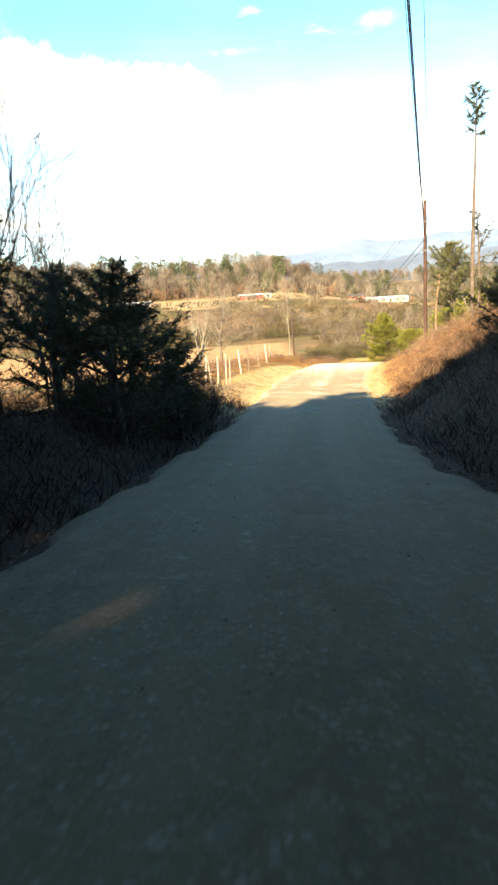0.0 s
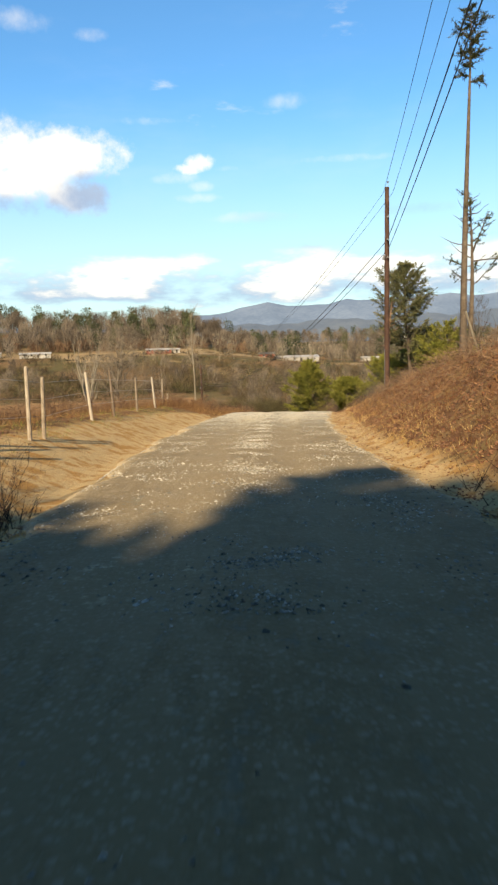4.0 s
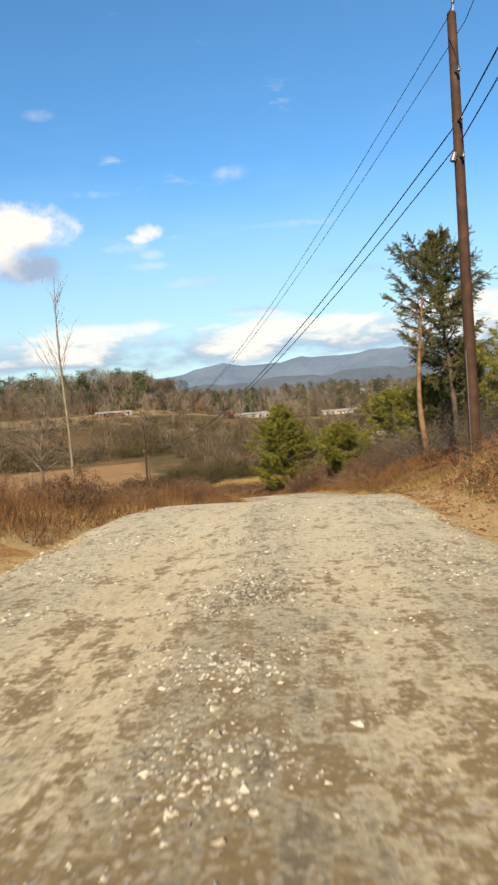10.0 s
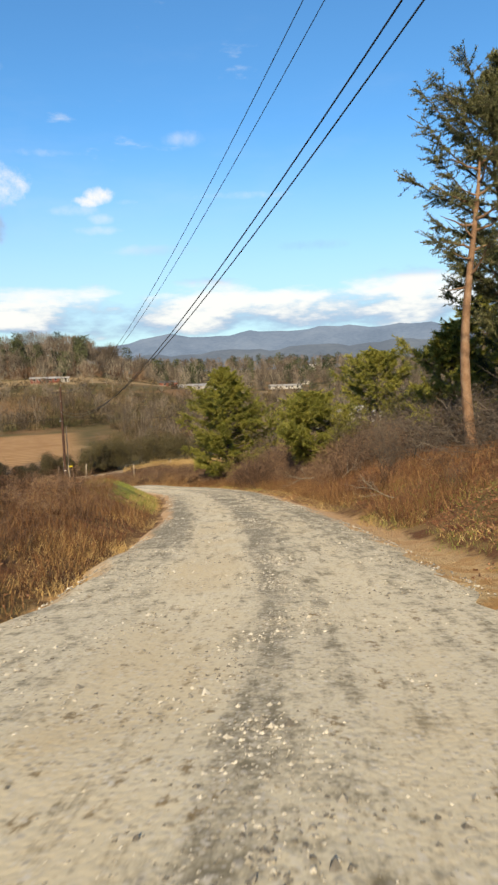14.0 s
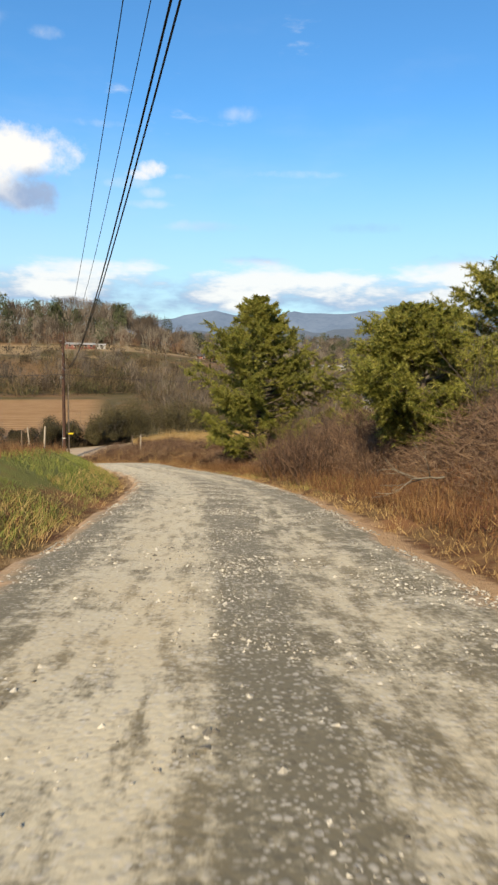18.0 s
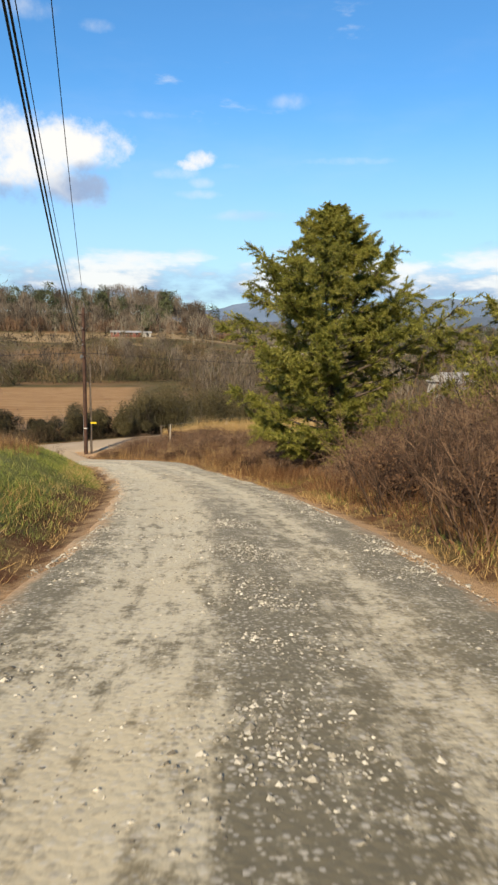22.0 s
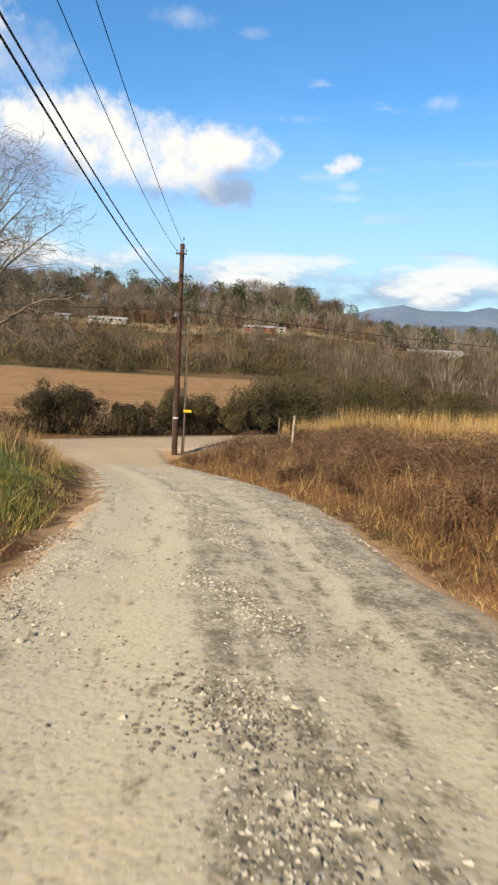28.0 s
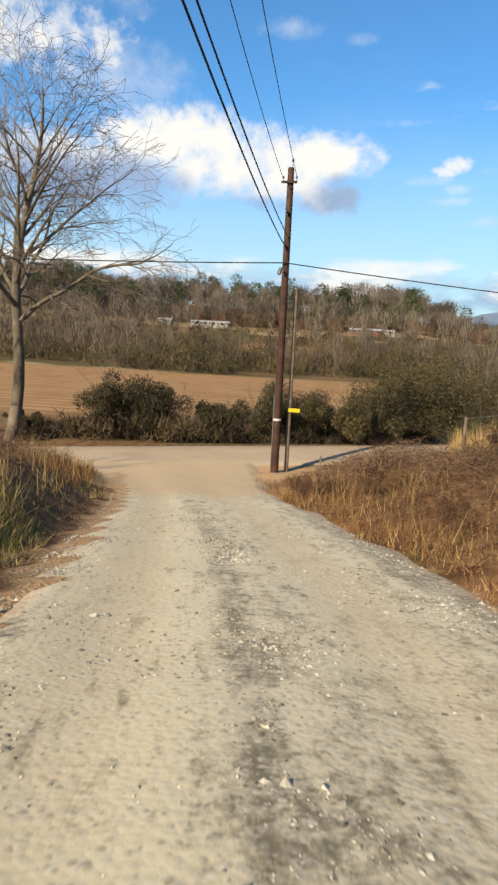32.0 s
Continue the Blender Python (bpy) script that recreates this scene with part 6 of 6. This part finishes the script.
M_FARBARE = material("grey_brown_winter_woods", [(0.085, 0.068, 0.052), (0.155, 0.122, 0.093), (0.29, 0.24, 0.19)], 0.02, 0.3, 0.95, 0, island=0.25, trees=0.5)
M_FARRUST = material("rust_winter_woods", [(0.1, 0.055, 0.035), (0.19, 0.11, 0.068), (0.3, 0.19, 0.115)], 0.02, 0.3, 0.95, 0, island=0.3, trees=0.4)
M_FARPINE = material("far_dark_pines", [(0.028, 0.038, 0.02), (0.062, 0.08, 0.036), (0.13, 0.145, 0.065)], 0.02, 0.3, 0.9, 0, island=0.35, trees=0.4)
M_SCRUBG = material("olive_scrub", [(0.036, 0.04, 0.015), (0.085, 0.086, 0.033), (0.17, 0.155, 0.065)], 0.02, 0.3, 0.95, 0, island=0.35, trees=0.5)
left_hill = lambda x, y: x + 0.12 * (y - 400) < 75 + 25 * np.sin(y * 0.05)
p = spots(1150, -330, 130, 446, 560, left_hill)
far_trees("hill_woods", p, rng.uniform(11, 20, len(p)) * (0.85 + 0.25 * ripple(p[:, 0], p[:, 1], 24, 0.3)), "bare", M_FARBARE, "grey-brown leafless woods on the far hill", 230, 0.16)
p = spots(420, -330, 130, 440, 470, left_hill)
far_trees("hill_woods", p, rng.uniform(4, 10, len(p)), "bare", M_FARRUST, "rust-tinted leafless woods on the far hill", 150, 0.16)
p = spots(330, -330, 140, 440, 560, lambda x, y: left_hill(x, y) & (ripple(x, y, 34, 0.7) > 0.0))
far_trees("hill_pines", p, rng.uniform(11, 21, len(p)), "pine", M_FARPINE, "dark pines among the leafless far woods", 420, 0.42)
p = spots(900, 60, 420, 455, 720)
far_trees("far_woods", p, rng.uniform(8, 15, len(p)), "bare", M_FARBARE, "thin leafless woods along the far valley", 130, 0.18)
p = spots(330, 60, 420, 455, 720, lambda x, y: ripple(x, y, 30, 0.3) > -0.1)
far_trees("far_pines", p, rng.uniform(8, 16, len(p)), "pine", M_FARPINE, "dark pines along the far valley", 260, 0.42)
p = spots(1100, -420, -60, 250, 470, lambda x, y: x < -60 - 0.1 * (y - 250))
far_trees("west_woods", p, rng.uniform(7, 13, len(p)), "bare", M_FARBARE, "leafless woods on the western slope", 80, 0.16)
p = spots(900, 70, 330, 90, 330, lambda x, y: x > 85 + 0.12 * (y - 90))
far_trees("east_woods", p, rng.uniform(5, 10, len(p)), "bare", M_FARBARE, "leafless woods on the eastern slope", 90, 0.13)
p = spots(420, 60, 300, 90, 300, lambda x, y: (x > 70) & (ripple(x, y, 22, 0.1) > -0.2))
far_trees("east_pines", p, rng.uniform(5, 9, len(p)), "pine", M_FARPINE, "green pines on the eastern slope", 60, 0.4)
tree_line = lambda x, y: ((y > 234 + 8 * np.sin(x * 0.07)) | (x > 22)) & (ripple(x, y, 26, 0.2) > -0.28)
p = spots(1700, -200, 120, 226, 330, tree_line)
far_trees("valley_scrub", p, rng.uniform(2.5, 7.5, len(p)), "scrub", M_SCRUB, "brown scrub over the valley floor", 90, 0.11)
p = spots(800, -200, 110, 228, 300, tree_line)
far_trees("valley_scrub", p, rng.uniform(2.5, 6, len(p)), "scrub", M_SCRUBG, "olive scrub over the valley floor", 90, 0.13)
p = spots(420, -180, 130, 300, 400)
far_trees("valley_scrub", p, rng.uniform(2, 5, len(p)), "scrub", M_SCRUB, "thin brown scrub below the far houses", 40, 0.25)
p = spots(260, 24, 120, 150, 300)
far_trees("valley_trees", p, rng.uniform(4, 9, len(p)), "bare", M_FARBARE, "leafless trees on the valley floor", 100, 0.08)
p = spots(240, -200, 24, 236, 330, tree_line)
far_trees("valley_trees", p, rng.uniform(5, 10, len(p)), "bare", M_FARBARE, "leafless trees rising from the valley scrub", 120, 0.1)
p = spots(520, 24, 110, 150, 240)
far_trees("valley_scrub", p, rng.uniform(1.5, 4, len(p)), "scrub", M_SCRUB, "brown scrub beyond the paved lane", 90, 0.07)
p = spots(60, -30, 110, 340, 430)
far_trees("pale_trees", p, rng.uniform(9, 15, len(p)), "bare", M_PALE, "pale bare trees before the far houses", 44, 0.13)


hx = np.concatenate([rng.uniform(-7, 0, 14), rng.uniform(0, 13, 52), rng.uniform(13, 19, 34)])
p = np.stack([hx, 139.4 + 0.47 * hx + rng.uniform(-1.2, 3.5, 100)], -1)
far_trees("hedge_brush", p, rng.uniform(0.9, 2.4, 100), "scrub", M_SCRUB, "brown brush filling the hedge by the lane", 160, 0.05)


# ---- far buildings ----
def house(x, y, w, d, h, roof_h, wall_m, roof_m, label, turn=0.0, windows=4, name="house"):
    g = land_at(x, y)
    t = thing(name, (x, y, g - 0.3), label, "building", "far buildings", turn)
    part("wall", box(w, d, h + 0.3), wall_m, t)
    bm = bmesh.new()
    ov = 0.4
    pts = [(-w / 2 - ov, -d / 2 - ov, 0), (w / 2 + ov, -d / 2 - ov, 0), (w / 2 + ov, d / 2 + ov, 0), (-w / 2 - ov, d / 2 + ov, 0), (-w / 2 - ov, 0, roof_h), (w / 2 + ov, 0, roof_h)]
    vs = [bm.verts.new(q) for q in pts]
    for q in ((0, 1, 5, 4), (2, 3, 4, 5), (1, 2, 5), (3, 0, 4), (3, 2, 1, 0)):
        bm.faces.new([vs[i] for i in q])
    part("roof", bm, roof_m, t, "", pose(0, 0, h + 0.304))
    for i in range(windows):
        wx = -w / 2 + w * (i + 0.7) / (windows + 0.4)
        fr = part("window", box(1.3, 0.08, 1.2, 0.02), M_WHITE, t, "", pose(wx, -d / 2 - 0.03, 1.3))
        part("pane", box(1.1, 0.05, 1.0), M_PANE, fr, "", pose(0, -0.03, 0.1))
    part("door", box(1.0, 0.08, 2.1, 0.02), M_ROOFD, t, "", pose(w * 0.08, -d / 2 - 0.03, 0.3))
    return t


house(3.5, 417, 14, 8, 2.0, 1.0, M_REDWALL, M_ROOFW, "long low red-sided house with pale roof", 4, 5)
house(13.5, 416, 4, 6, 1.9, 0.8, M_HOUSE, M_ROOFW, "small white shed beside the red house", 4, 1, "shed")
house(88, 436, 27, 10, 2.6, 1.2, M_HOUSE, M_ROOFW, "long white metal-roofed barn in the valley", 3, 6, "barn")
house(70, 440, 10, 7, 2.4, 1.2, M_REDWALL, M_ROOFD, "brown farm shed beside the white barn", 0, 2, "shed")
house(150, 470, 20, 9, 2.2, 1.0, M_HOUSE, M_ROOFW, "long pale building in the far valley", -6, 5, "barn")
house(238, 640, 20, 8, 3.0, 2.0, M_HOUSE, M_ROOFW, "white house on the far slope", -8, 5)
house(205, 640, 12, 8, 3.0, 2.0, M_HOUSE, M_ROOFD, "small white house on the far slope", -8, 3)
house(180, 520, 8, 6, 2.6, 1.4, M_HOUSE, M_ROOFD, "small pale shed in the far valley", 0, 2, "shed")
house(-62, 395, 16, 7, 1.9, 1.0, M_HOUSE, M_ROOFW, "long white house among the western trees", 8, 4)
house(-84, 400, 6, 6, 1.8, 0.9, M_HOUSE, M_ROOFW, "small white shed among the western trees", 8, 1, "shed")
house(71.0, 184, 14, 6, 4.0, 1.6, M_HOUSE, M_ROOFW, "long white gabled building below the lane", 20, 4, "shed")
